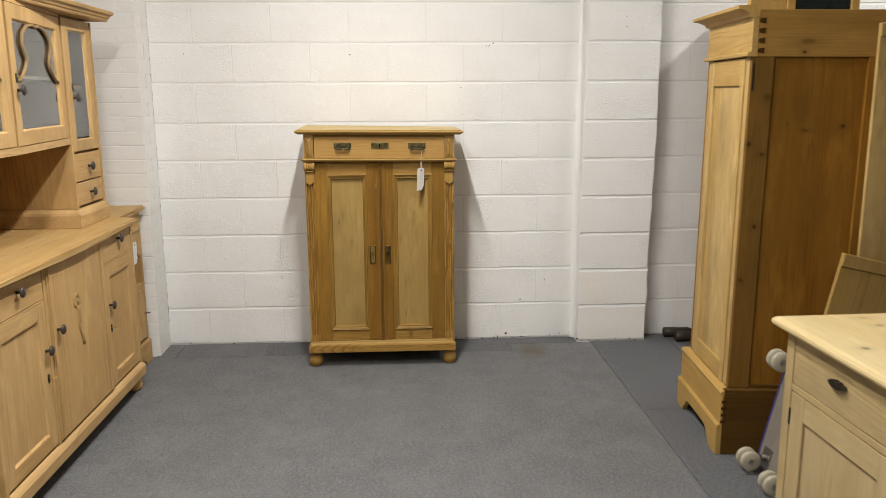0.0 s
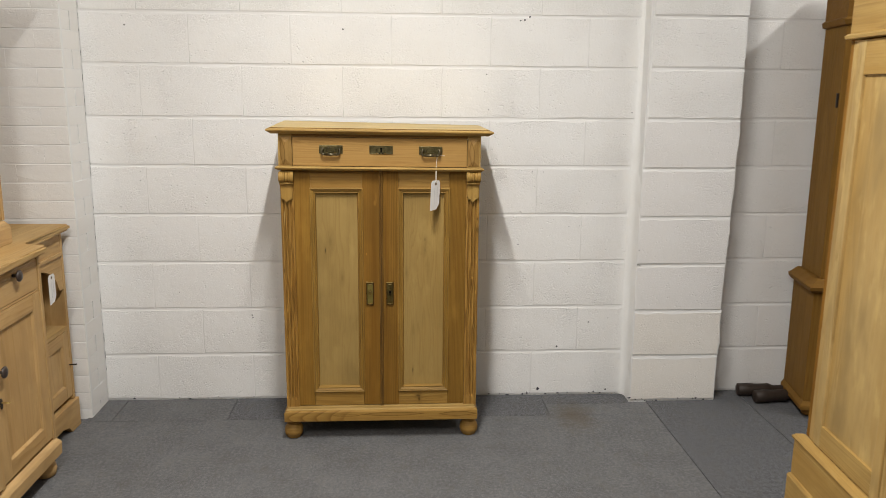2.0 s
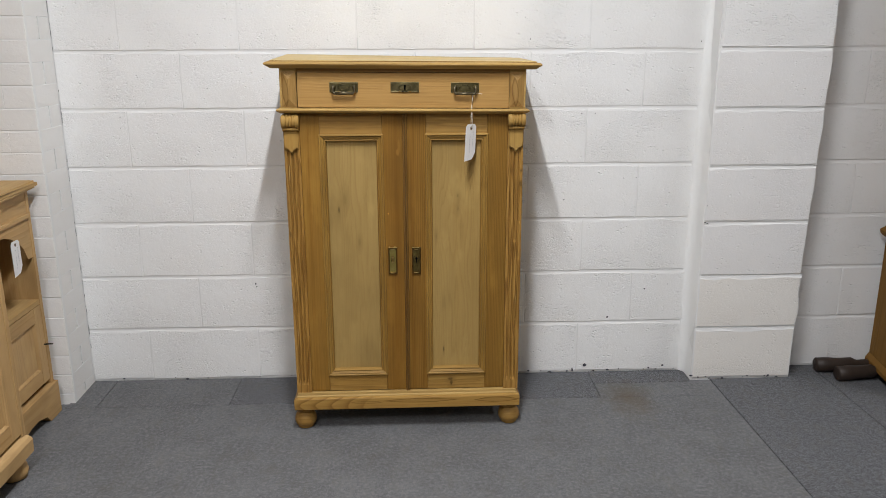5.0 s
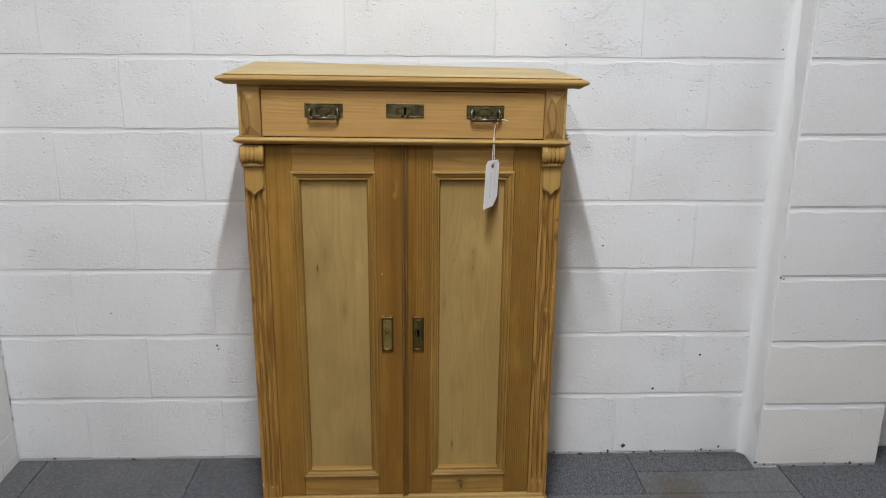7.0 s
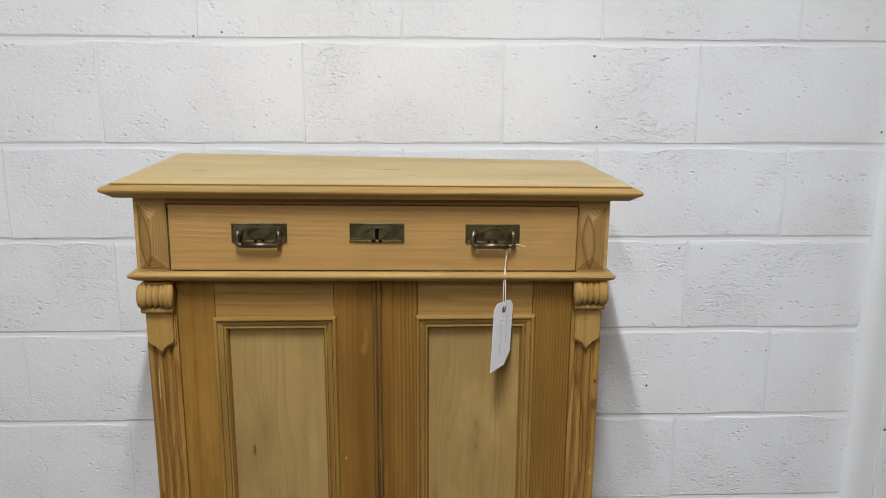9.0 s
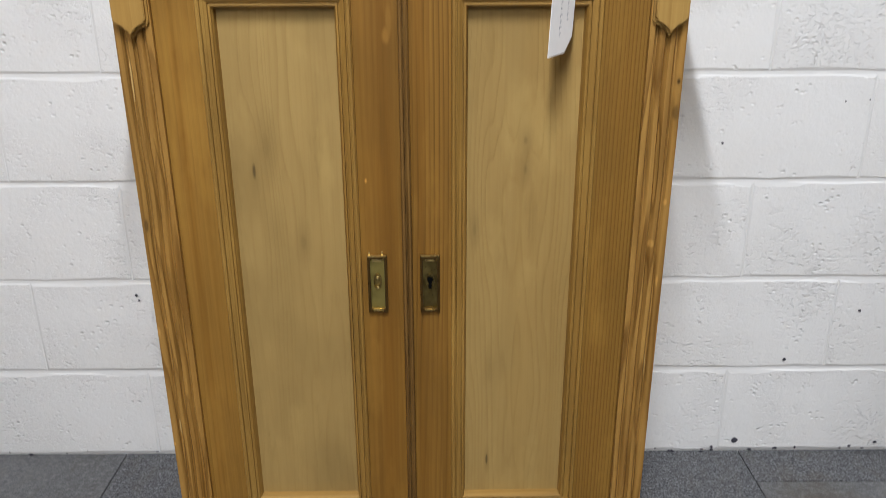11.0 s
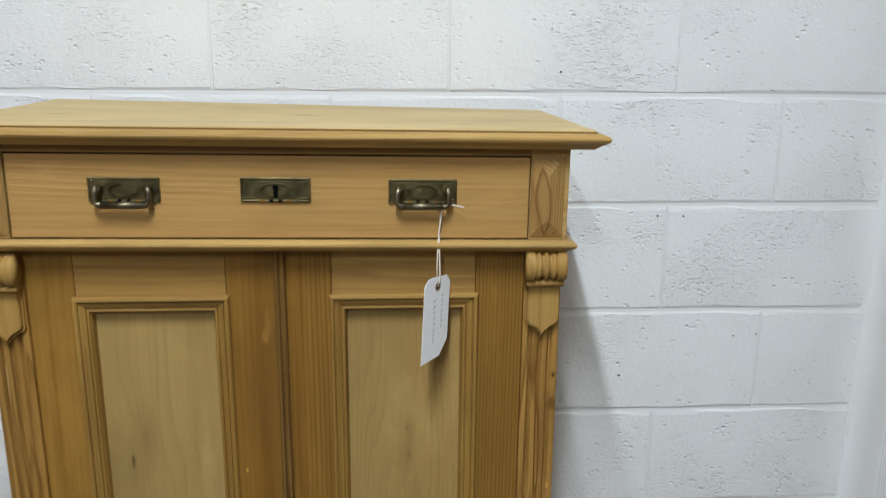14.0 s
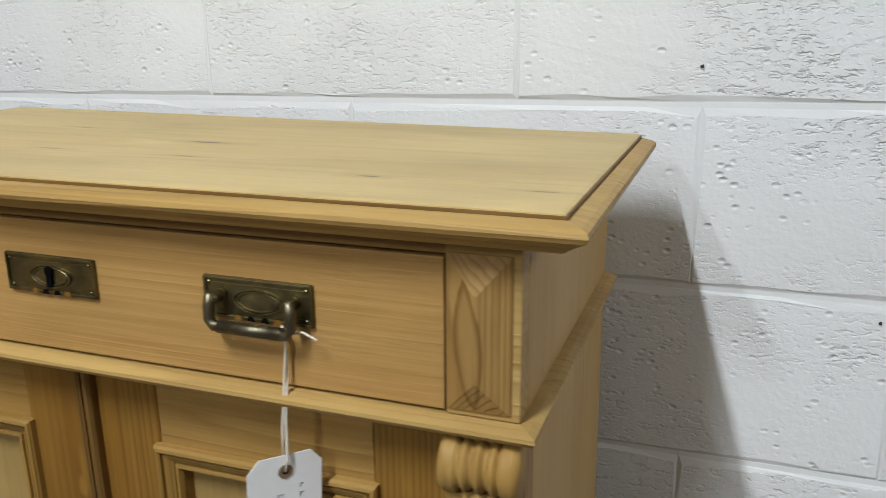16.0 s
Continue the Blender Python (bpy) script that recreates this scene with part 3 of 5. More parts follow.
def drawer_pull(parent, x, z, front, bail=True):
    """A stamped bronze plate with an oval boss and, on two posts, a hanging bail."""
    plate = add_box(bmesh.new(), x - 0.046, x + 0.046, front - 0.002, front, z - 0.0165, z + 0.0165, 0.0008)
    rim = []
    for a, c, e, f in ((-0.046, 0.046, 0.0135, 0.0160), (-0.046, 0.046, -0.0160, -0.0135), (-0.046, -0.0435, -0.016, 0.016), (0.0435, 0.046, -0.016, 0.016)):
        rim.append(add_box(bmesh.new(), x + a, x + c, front - 0.0036, front - 0.001, z + e, z + f, 0.0007))
    for a, c, e, f in ((-0.0405, 0.0405, 0.0105, 0.0113), (-0.0405, -0.028, -0.0113, -0.0105), (0.028, 0.0405, -0.0113, -0.0105)):
        rim.append(add_box(bmesh.new(), x + a, x + c, front - 0.0028, front - 0.001, z + e, z + f, 0.0003))
    oval = rings([[(x + r * 0.022 * math.cos(2 * math.pi * k / 28), front - d, z - 0.001 + r * 0.0098 * math.sin(2 * math.pi * k / 28)) for k in range(28)]
                  for r, d in ((1.0, 0.001), (0.98, 0.0038), (0.90, 0.0038), (0.86, 0.0026), (0.80, 0.0036), (0.74, 0.0036), (0.70, 0.0024), (0.1, 0.0026))])
    studs = [lathe([(0.0014, 0.0), (0.0014, -0.0012), (0.0005, -0.0018)], 8, "Y", (x + sx * 0.041, front - 0.002, z + sz * 0.0115)) for sx in (-1, 1) for sz in (-1, 1)]
    part("pull_plate" if bail else "lock_plate", join(plate, oval, *rim, *studs), BRONZE, parent, "stamped dark bronze plate with an oval boss")
    # cut-outs along the plate's lower edge
    for dx in (-0.017, -0.006, 0.006, 0.017):
        part("cut_out", prism([(x + dx - 0.0035, z - 0.0163), (x + dx + 0.0035, z - 0.0163), (x + dx + 0.002, z - 0.0125), (x + dx - 0.002, z - 0.0125)], front - 0.0040, front - 0.0036), FRAME_MID if abs(dx) > 0.01 else BLACK, parent)
    if bail:
        for sx in (-1, 1):
            part("post", lathe([(0.0048, 0.0), (0.0048, -0.004), (0.0038, -0.007), (0.0046, -0.009), (0.0044, -0.012), (0.002, -0.0135)], 12, "Y", (x + sx * 0.031, front - 0.002, z + 0.002)), BRONZE, parent, smooth=True)
        arc = [(x - 0.0325, front - 0.0135, z + 0.0065), (x - 0.0345, front - 0.0145, z - 0.003), (x - 0.0345, front - 0.0148, z - 0.0135), (x - 0.031, front - 0.0150, z - 0.0185),
               (x + 0.031, front - 0.0150, z - 0.0185), (x + 0.0345, front - 0.0148, z - 0.0135), (x + 0.0345, front - 0.0145, z - 0.003), (x + 0.0325, front - 0.0135, z + 0.0065)]
        part("bail", join(tube(arc, 0.0043, 10), tube([(x - 0.0265, front - 0.0150, z - 0.0185), (x + 0.0265, front - 0.0150, z - 0.0185)], 0.0050, 12)), BAIL, parent, "worn bronze bail handle", True)
    else:
        part("keyhole", join(lathe([(0.0040, 0.0), (0.0040, -0.0016)], 12, "Y", (x, front - 0.0034, z + 0.0035)),
                             add_box(bmesh.new(), x - 0.0028, x + 0.0028, front - 0.0050, front - 0.003, z - 0.010, z + 0.003)), BLACK, parent)


def lock_plate(parent, x, z, front, keyed):
    """A brass sash plate: raised rim, sunk middle, either a keyhole or a small knob."""
    w, h = 0.0152, 0.0475
    part("plate_bed", add_box(bmesh.new(), x - w + 0.001, x + w - 0.001, front - 0.0015, front, z - h + 0.001, z + h - 0.001), BRASS_DARK if keyed else BRASS_OLIVE, parent)
    bms = []
    for a, c, e, f in ((-w, w, h - 0.006, h), (-w, w, -h, -h + 0.006), (-w, -w + 0.0042, -h, h), (w - 0.0042, w, -h, h)):
        bms.append(add_box(bmesh.new(), x + a, x + c, front - 0.0060, front - 0.001, z + e, z + f, 0.0014))
    for sx in (-1, 1):
        for sz in (-1, 1):
            bms.append(lathe([(0.0018, 0.0), (0.0018, -0.0016), (0.0006, -0.0024)], 8, "Y", (x + sx * 0.0105, front - 0.0055, z + sz * 0.042)))
    bms.append(add_box(bmesh.new(), x - 0.006, x + 0.006, front - 0.0070, front - 0.005, z + h - 0.0055, z + h - 0.001, 0.0008))
    part("lock_plate", join(*bms), BRASS_RIM, parent, "aged brass plate with a raised rim")
    # bright brass strips set in as the plate's edge highlights
    for e, f, wd in ((h - 0.0012, h + 0.0006, w - 0.001), (h - 0.0090, h - 0.0066, 0.0072), (-h + 0.0030, -h + 0.0056, 0.0080)):
        part("lip", add_box(bmesh.new(), x - wd, x + wd, front - 0.0066, front - 0.0030, z + e, z + f, 0.0006), BRASS, parent, "bright brass strip standing in for an edge highlight")
    oval = [[(x + r * 0.0068 * math.cos(2 * math.pi * k / 20), front - d, z + 0.004 + r * 0.0135 * math.sin(2 * math.pi * k / 20)) for k in range(20)]
            for r, d in ((1.0, 0.001), (0.97, 0.004), (0.80, 0.004), (0.72, 0.002), (0.1, 0.002))]
    part("boss", rings(oval), BRASS_DARK if keyed else BRASS_MID, parent)
    if keyed:
        part("keyhole", join(lathe([(0.0046, 0.0), (0.0046, -0.0016)], 12, "Y", (x, front - 0.0033, z + 0.007)),
                             add_box(bmesh.new(), x - 0.0024, x + 0.0024, front - 0.0049, front - 0.003, z - 0.008, z + 0.006)), BLACK, parent)
    else:
        for dz in (0.011, -0.005):
            part("stud", lathe([(0.0022, 0.0), (0.003, -0.002), (0.0015, -0.0042)], 10, "Y", (x, front - 0.003, z + dz)), BRASS, parent)
        for dx in (-0.012, 0.008):
            part("tongue", add_box(bmesh.new(), x + dx - 0.0012, x + dx + 0.0014, front - 0.003, front - 0.001, z + h, z + h + 0.0055, 0.0004), BRASS, parent)


BRASS_OLIVE = metal("olive_brass", (0.52, 0.43, 0.13), 0.34, (0.30, 0.22, 0.06), 0.5)
BRASS_RIM = metal("browned_brass", (0.17, 0.105, 0.035), 0.33, (0.10, 0.06, 0.02), 0.6)
BRASS_MID = metal("dull_brass", (0.36, 0.26, 0.085), 0.30, (0.10, 0.07, 0.02), 0.6)


def cabinet():
    c = thing("cupboard", pose(0.108, 4.120, 0, 0, 0, 0.35), "waxed antique pine cupboard with two panelled doors and a drawer", "cupboard")
    bun = [(0.018, 0.0), (0.026, 0.001), (0.0305, 0.007), (0.0296, 0.0095), (0.0350, 0.014), (0.0390, 0.026), (0.0388, 0.038), (0.0350, 0.051), (0.0285, 0.0595), (0.0258, 0.0622), (0.0258, 0.0660), (0.0312, 0.0675), (0.0320, 0.0725), (0.0305, 0.0770), (0.0278, 0.0785), (0.0278, 0.0865)]
    for x in (-0.377, 0.372):
        for y in (0.033, 0.312):
            part("foot", lathe(bun, 24, "Z", (x, y, 0)), FRAME_H, c, smooth=True)
    part("plinth", slab(-0.4045, 0.3995, -0.018, 0.355, [(0.0, 0.0865), (0.0035, 0.089), (0.004, 0.10), (0.004, 0.1275), (0.002, 0.1312), (-0.004, 0.1330)]), BASE_H, c)
    part("ledge", slab(-0.4045, 0.3995, -0.018, 0.355, [(-0.0042, 0.1332), (-0.0050, 0.1365), (-0.0085, 0.1395), (-0.0092, 0.1480), (-0.0105, 0.1494)]), EDGE_H, c)
    # carcase
    for s in (-1, 1):
        part("side", box(min(s * 0.375, s * 0.397), max(s * 0.375, s * 0.397), 0.002, 0.355, 0.148, 1.141, 0.0015), SIDE_V, c)
    part("back", box(-0.375, 0.375, 0.340, 0.354, 0.15, 1.28, 0.001), SIDE_V, c)
    part("bottom_board", box(-0.375, 0.375, 0.012, 0.338, 0.150, 0.165, 0.001), FRAME_H, c)
    part("top_rail", box(-0.346, 0.346, 0.022, 0.04, 1.100, 1.141, 0.001), FRAME_H, c)
    for s in (-1, 1):
        st = part("pilaster", fluted_strip(0.0525, 0.1495, 1.141, -0.006, 0.026, 10 + 7 * s), FRAME_WORN[s], c)
        st.location.x = s * 0.371
        scroll, shield = corbel(0.056)
        co = part("corbel", shield, CORBEL_V, c)
        co.location = (s * 0.371, -0.006, 1.141)
        part("scroll", scroll, CORBEL_V, co, smooth=True)
    # doors
    for s in (-1, 1):
        xs = (-0.3446, -0.0030) if s < 0 else (-0.0015, 0.3446)
        d = part("door", add_box(bmesh.new(), xs[0], xs[1], 0.014, 0.021, 0.1525, 1.1400), PANEL_V, c)
        po = (-0.284, -0.070) if s < 0 else (0.068, 0.280)
        pz = (0.211, 1.074)
        part("stile", box(xs[0], po[0] + 0.004, 0.0, 0.0138, 0.1525, 1.1400, 0.0015), FRAME_V if s < 0 else FRAME_MID, d)
        part("stile", box(po[1] - 0.004, xs[1], 0.0, 0.0138, 0.1525, 1.1400, 0.0015), FRAME_MID if s < 0 else FRAME_RINGS, d)
        part("rail", box(po[0] + 0.0045, po[1] - 0.0045, 0.0006, 0.0138, 0.1525, pz[0] + 0.003, 0.001), RAIL_H, d)
        part("rail", box(po[0] + 0.0045, po[1] - 0.0045, 0.0006, 0.0138, pz[1] - 0.003, 1.1400, 0.001), FRAME_H, d)
        part("panel", box(po[0] + 0.010, po[1] - 0.010, 0.0125, 0.0142, pz[0] + 0.010, pz[1] - 0.010, 0), PANEL_V, d)
        panel_moulding(po[0], po[1], pz[0], pz[1], 0.0, (MOULD_H, MOULD_V), d)
        lock_plate(d, -0.046 if s < 0 else 0.0355, 0.637, 0.0, s > 0)
        if s > 0:
            reed = rings([[(-0.0065 + a, b, z) for a, b in ((0.0, 0.0), (0.0, -0.007), (0.002, -0.0115), (0.0045, -0.0120), (0.0062, -0.0100), (0.0068, -0.0062), (0.0076, -0.0062), (0.0082, -0.0095), (0.0105, -0.0115), (0.013, -0.0105), (0.0150, -0.007), (0.0150, 0.0))]
                          for z in (0.1535, 1.1395)])
            part("astragal", reed, ASTRAGAL_V, d, "darker beaded strip")
    # frieze with the drawer
    upper = []
    for s in (-1, 1):
        upper.append(part("side", box(min(s * 0.378, s * 0.3985), max(s * 0.378, s * 0.3985), -0.004, 0.354, 1.158, 1.284, 0.001), SIDE_V, c))
        b = part("end_block", box(-0.0265, 0.0265, -0.0245, -0.0045, 1.1585, 1.284, 0.0012), EDGE_H, c)
        b.location.x = s * 0.372
        upper.append(b)
        lo, hi = (-0.0258, 0.0205) if s > 0 else (-0.0205, 0.0258)
        mid = (lo + hi) / 2
        loz = rings([[(lo, -0.0245, 1.163), (hi, -0.0245, 1.163), (hi, -0.0245, 1.276), (lo, -0.0245, 1.276)],
                     [(lo + 0.0005, -0.0262, 1.1635), (hi - 0.0005, -0.0262, 1.1635), (hi - 0.0005, -0.0262, 1.2755), (lo + 0.0005, -0.0262, 1.2755)],
                     [(mid - 0.0010, -0.0352, 1.187), (mid + 0.0010, -0.0352, 1.187), (mid + 0.0010, -0.0352, 1.250), (mid - 0.0010, -0.0352, 1.250)]])
        part("lozenge", loz, LOZENGE_V, b, "faceted raised lozenge")
    upper.append(part("frieze_rail", box(-0.3455, 0.3455, -0.0236, 0.0, 1.2738, 1.284, 0.0008), FRIEZE_H, c))
    upper.append(part("waist_moulding", slab(-0.3985, 0.3985, -0.0245, 0.354, [(-0.004, 1.1415), (0.001, 1.142), (0.005, 1.1445), (0.011, 1.148), (0.0135, 1.1515), (0.013, 1.1545), (0.007, 1.1568), (0.0, 1.158)]), EDGE_H, c, "rounded moulding with worn edge"))
    dr = part("drawer", box(-0.3425, 0.3440, -0.0240, 0.30, 1.1605, 1.2715, 0.0012), DRAWER_H, c)
    upper.append(dr)
    drawer_pull(dr, -0.193, 1.2255, -0.0240)
    drawer_pull(dr, 0.0035, 1.2265, -0.0240, False)
    drawer_pull(dr, 0.199, 1.2255, -0.0240)
    # top with its stepped and rounded edge
    def warped(bm):
        """The top has wound with age: its rear left corner stands up."""
        for v in bm.verts:
            v.co.z += 0.0085 * max(0.0, (0.423 - v.co.x) / 0.843) * max(0.0, (v.co.y + 0.036) / 0.396)
        return bm

    upper.append(part("edge_moulding", warped(slab(-0.420, 0.423, -0.036, 0.360, [(-0.006, 1.2845), (0.004, 1.2850), (0.0090, 1.2890), (0.0155, 1.2932), (0.0203, 1.2958), (0.0218, 1.2990), (0.0208, 1.3025), (0.0170, 1.3046), (0.0070, 1.3066), (0.0066, 1.3040)])), EDGE_H, c))
    upper.append(part("quirk", warped(slab(-0.420, 0.423, -0.036, 0.360, [(0.0064, 1.3040), (0.0062, 1.3086), (0.0050, 1.3088)])), QUIRK, c, "narrow darker strip along the step of the top"))
    upper.append(part("top", warped(slab(-0.420, 0.423, -0.036, 0.360, [(0.0052, 1.3024), (0.0050, 1.3098), (0.002, 1.3105)])), TOP_H, c))
    # the drawer stage has sunk a little at one end
    sag = Matrix.Translation((0, 0, 1.212)) @ pose(0, 0, 0.001, 0, 0.5, 0) @ Matrix.Translation((0, 0, -1.212))
    for ob in upper:
        ob.matrix_basis = sag @ ob.matrix_basis
    return c


BASE_H = wood("bold_grained_pine_plinth", (0.41, 0.252, 0.070), (0.16, 0.076, 0.014), "X", 9, 1.6, 0.40, 0.0, cathedral=0.9, band=0.2, fs=3.0, clear=0.1,
              flames=((0.043, 0.117, 0.137, 0.0085, 0.95), (0.320, 0.114, 0.085, 0.0105, 1.0), (-0.150, 0.113, 0.060, 0.0050, 0.8), (0.13, 0.099, 0.10, 0.004, 0.3)), arches=(-0.13, 0.104, 0.055))
LOZENGE_V = wood("bold_grained_pine_lozenge", (0.38, 0.238, 0.080), (0.150, 0.074, 0.017), "Z", 150, 1.6, 0.60, 0.0, fs=3.0, clear=0.16, carve=2.6,
                 flames=((-0.0085, 1.212, 0.0110, 0.050, 0.9),))
RAIL_H = wood("knotty_pine_rail", (0.38, 0.230, 0.060), (0.15, 0.072, 0.014), "X", 50, 2.2, 0.6, 0.0, clear=0.1, flames=((0.105, 0.181, 0.060, 0.0060, 0.55), (0.215, 0.180, 0.055, 0.0065, 0.5), (0.13, 0.164, 0.09, 0.004, 0.3)),
              spots=((0.157, 0.174, 0.0055, 0.013, 0.28), (0.153, 0.188, 0.009, 0.005, 0.4)))
WORN = (0.40, 0.228, 0.058), (0.115, 0.052, 0.010)
FRAME_WORN = {
    -1: wood("worn_pine_upright", *WORN, "Z", 46, 3.0, 0.78, 0.0, fibre=0.35, band=0.6, fs=2.2, clear=0.26, smear=0.30, carve=2.6,
             spots=((-0.0245, 0.559, 0.004, 0.013, 1.7), (-0.020, 0.736, 0.003, 0.010, 0.4), (-0.025, 0.349, 0.0022, 0.004, 2.3), (-0.0245, 0.192, 0.0025, 0.006, 2.3), (-0.012, 0.570, 0.004, 0.012, 1.8))),
    1: wood("chipped_pine_upright", *WORN, "Z", 46, 3.0, 0.78, 0.0, fibre=0.35, band=0.6, fs=2.2, clear=0.26, smear=0.30, carve=2.6,
            spots=((0.019, 0.768, 0.0028, 0.006, 2.0), (0.004, 0.702, 0.0045, 0.006, 1.7), (0.021, 0.948, 0.0025, 0.004, 0.15), (0.021, 0.903, 0.005, 0.010, 0.5), (0.012, 0.414, 0.0022, 0.005, 2.3), (0.009, 0.189, 0.003, 0.007, 2.2), (0.018, 0.640, 0.002, 0.012, 2.0))),
}
# darker brown strip that fills the groove round the top
QUIRK = wood("dark_pine_groove", (0.19, 0.105, 0.030), (0.12, 0.06, 0.014), "X", 60, 2.0, 0.5)
FRIEZE_H = wood("brown_pine_frieze", (0.25, 0.140, 0.038), (0.11, 0.052, 0.012), "X", 80, 2.0, 0.4)
cabinet()


def price_tag(m, group=""):
    t = thing("price_tag", m, "white card price tag with clipped corners on a cotton string", "tag", group)
    w = 0.0295
    card = prism([(-w, -0.121), (0.012, -0.116), (w, -0.094), (w, -0.010), (0.0205, 0.0), (-0.0205, 0.0), (-w, -0.010)], -0.0004, 0.0004)
    part("card", card, PAPER, t)
    eye = rings([[(r * math.cos(2 * math.pi * k / 20), y, -0.0135 + r * math.sin(2 * math.pi * k / 20)) for k in range(20)] for r, y in ((0.0058, -0.0005), (0.0056, -0.0011), (0.0026, -0.0011), (0.0024, -0.0005))], False)
    part("eyelet", eye, plain_eyelet, t, "brown fibre reinforcing ring")
    part("hole", lathe([(0.0024, -0.0009), (0.0024, -0.0007)], 12, "Y", (0, 0, -0.0135)), BLACK, t)
    rng = random.Random(4)
    for col, (x, z, n, h) in enumerate(((0.013, -0.026, 7, 0.0075), (-0.004, -0.032, 8, 0.0082))):
        for k in range(n):
            hh = h * rng.uniform(0.5, 0.9)
            ww = 0.0052 * rng.uniform(0.6, 1.0)
            part("mark", add_box(bmesh.new(), x - ww / 2, x + ww / 2, -0.0007, -0.00045, z - k * h - 0.0010, z - k * h), INK, t)
            part("mark", add_box(bmesh.new(), x - ww / 2, x - ww / 2 + 0.0009, -0.0007, -0.00045, z - k * h - hh * 0.75, z - k * h - 0.0012), INK, t)
    return t


plain_eyelet = plain("brown_fibre", (0.20, 0.13, 0.07), 0.8)
tag = price_tag(pose(0.328, 4.084, 1.1080, 1, 3, 51))
string = [(0.0, -0.001, -0.0135), (0.001, -0.003, -0.002), (0.001, 0.0, 0.03), (0.004, 0.004, 0.06), (0.003, 0.004, 0.091), (0.001, 0.001, 0.0975), (0.001, 0.006, 0.1005), (0.001, 0.0095, 0.098), (0.003, 0.004, 0.093)]
part("string", tube(string, 0.0010, 6), STRING, tag, "cotton string", True)
part("string", tube([(-0.0005, 0.0, -0.0135), (-0.001, 0.002, 0.02), (0.0015, 0.004, 0.055), (0.002, 0.0, 0.096), (0.010, -0.012, 0.1005), (0.015, -0.026, 0.0985)], 0.0009, 6), STRING, tag, "frayed string end", True)

# ---- the dresser along the left side ----
PALE_V = wood("bare_pine_upright", (0.54, 0.358, 0.163), (0.25, 0.132, 0.036), "Z", 48, 2.8, 0.42, 0.14, rough=0.55, smear=0.4, fibre=0.12, band=0.22)
PALE_Y = wood("bare_pine_lengthwise", (0.54, 0.358, 0.163), (0.25, 0.132, 0.036), "Y", 45, 2.8, 0.46, 0.18, rough=0.55, smear=0.4, fibre=0.12, band=0.22)
PALE_SHELF = wood("bare_pine_boards", (0.50, 0.335, 0.145), (0.24, 0.135, 0.04), "Y", 35, 3.0, 0.5, 0.14, rough=0.6)
SPRAY = wood("darkened_pine_carving", (0.40, 0.262, 0.115), (0.22, 0.125, 0.04), "Z", 60, 2.0, 0.4)
TRACERY = wood("darkened_pine_tracery", (0.30, 0.205, 0.105), (0.15, 0.09, 0.04), "Z", 60, 2.0, 0.4)
KNOB = plain("dark_wood_knob", (0.045, 0.033, 0.028), 0.4, 0.3, 80.0, 0.5)
IRON = metal("dark_iron", (0.07, 0.06, 0.05), 0.5)


def glass_material():
    m, t, b = nodes_of("window_glass", 0.03)
    b.inputs["Transmission Weight"].default_value = 1.0
    b.inputs["IOR"].default_value = 1.45
    b.inputs["Base Color"].default_value = (0.95, 0.97, 0.97, 1)
    return m


GLASS = glass_material()
# grey cloth, coloured near black so the space behind the glass stays dim
CLOTH = plain("darkened_grey_lining", (0.026, 0.027, 0.030), 0.9, 0.15, 12.0, 0.1)

# inner shelves greyed to look dim behind the glass
LINED = plain("darkened_grey_shelf", (0.12, 0.115, 0.105), 0.7, 0.1, 30.0, 0.2)


def knob(parent, x, y, z, r=0.0195):
    return part("knob", lathe([(0.006, 0.0), (0.0055, 0.012), (0.0075, 0.016), (r, 0.020), (r * 1.02, 0.025), (r * 0.7, 0.029), (0.002, 0.031)], 16, "X", (x, y, z)), KNOB, parent, "dark turned wooden knob", True)


def key(parent, x, y, z):
    plate = [(y + 0.008 * math.cos(2 * math.pi * k / 16), z - 0.004 + 0.019 * math.sin(2 * math.pi * k / 16)) for k in range(16)]
    part("escutcheon", prism(plate, x, x + 0.003, "YZ"), IRON, parent, "dark iron oval escutcheon")
    part("key", join(tube([(x + 0.002, y, z), (x + 0.024, y, z)], 0.0022), tube([(x + 0.024 + 0.007 * math.sin(a), y + 0.007 * math.cos(a), z) for a in [2 * math.pi * k / 12 for k in range(13)]], 0.0015)), BRASS, parent)


def framed_door(parent, x, y0, y1, z0, z1, name="door", stile=0.055, sunk=0.012):
    """A frame-and-panel door in the plane x, facing +x."""
    d = part(name, box(x - 0.022, x - 0.010, y0, y1, z0, z1, 0), PALE_V, parent)
    part("stile", box(x - 0.0098, x, y0, y0 + stile, z0, z1, 0.0015), PALE_V, d)
    part("stile", box(x - 0.0098, x, y1 - stile, y1, z0, z1, 0.0015), PALE_V, d)
    part("rail", box(x - 0.0098, x - 0.0006, y0 + stile + 0.0005, y1 - stile - 0.0005, z0, z0 + stile, 0.0015), PALE_Y, d)
    part("rail", box(x - 0.0098, x - 0.0006, y0 + stile + 0.0005, y1 - stile - 0.0005, z1 - stile, z1, 0.0015), PALE_Y, d)
    a, c, e, f = y0 + stile, y1 - stile, z0 + stile, z1 - stile
    bead = rings([[(x - dx, a + o, e + o), (x - dx, c - o, e + o), (x - dx, c - o, f - o), (x - dx, a + o, f - o)] for o, dx in ((0.0, 0.001), (0.004, 0.001), (0.010, 0.008), (0.011, 0.0098))], False)
    part("bead", bead, PALE_V, d)
    return d


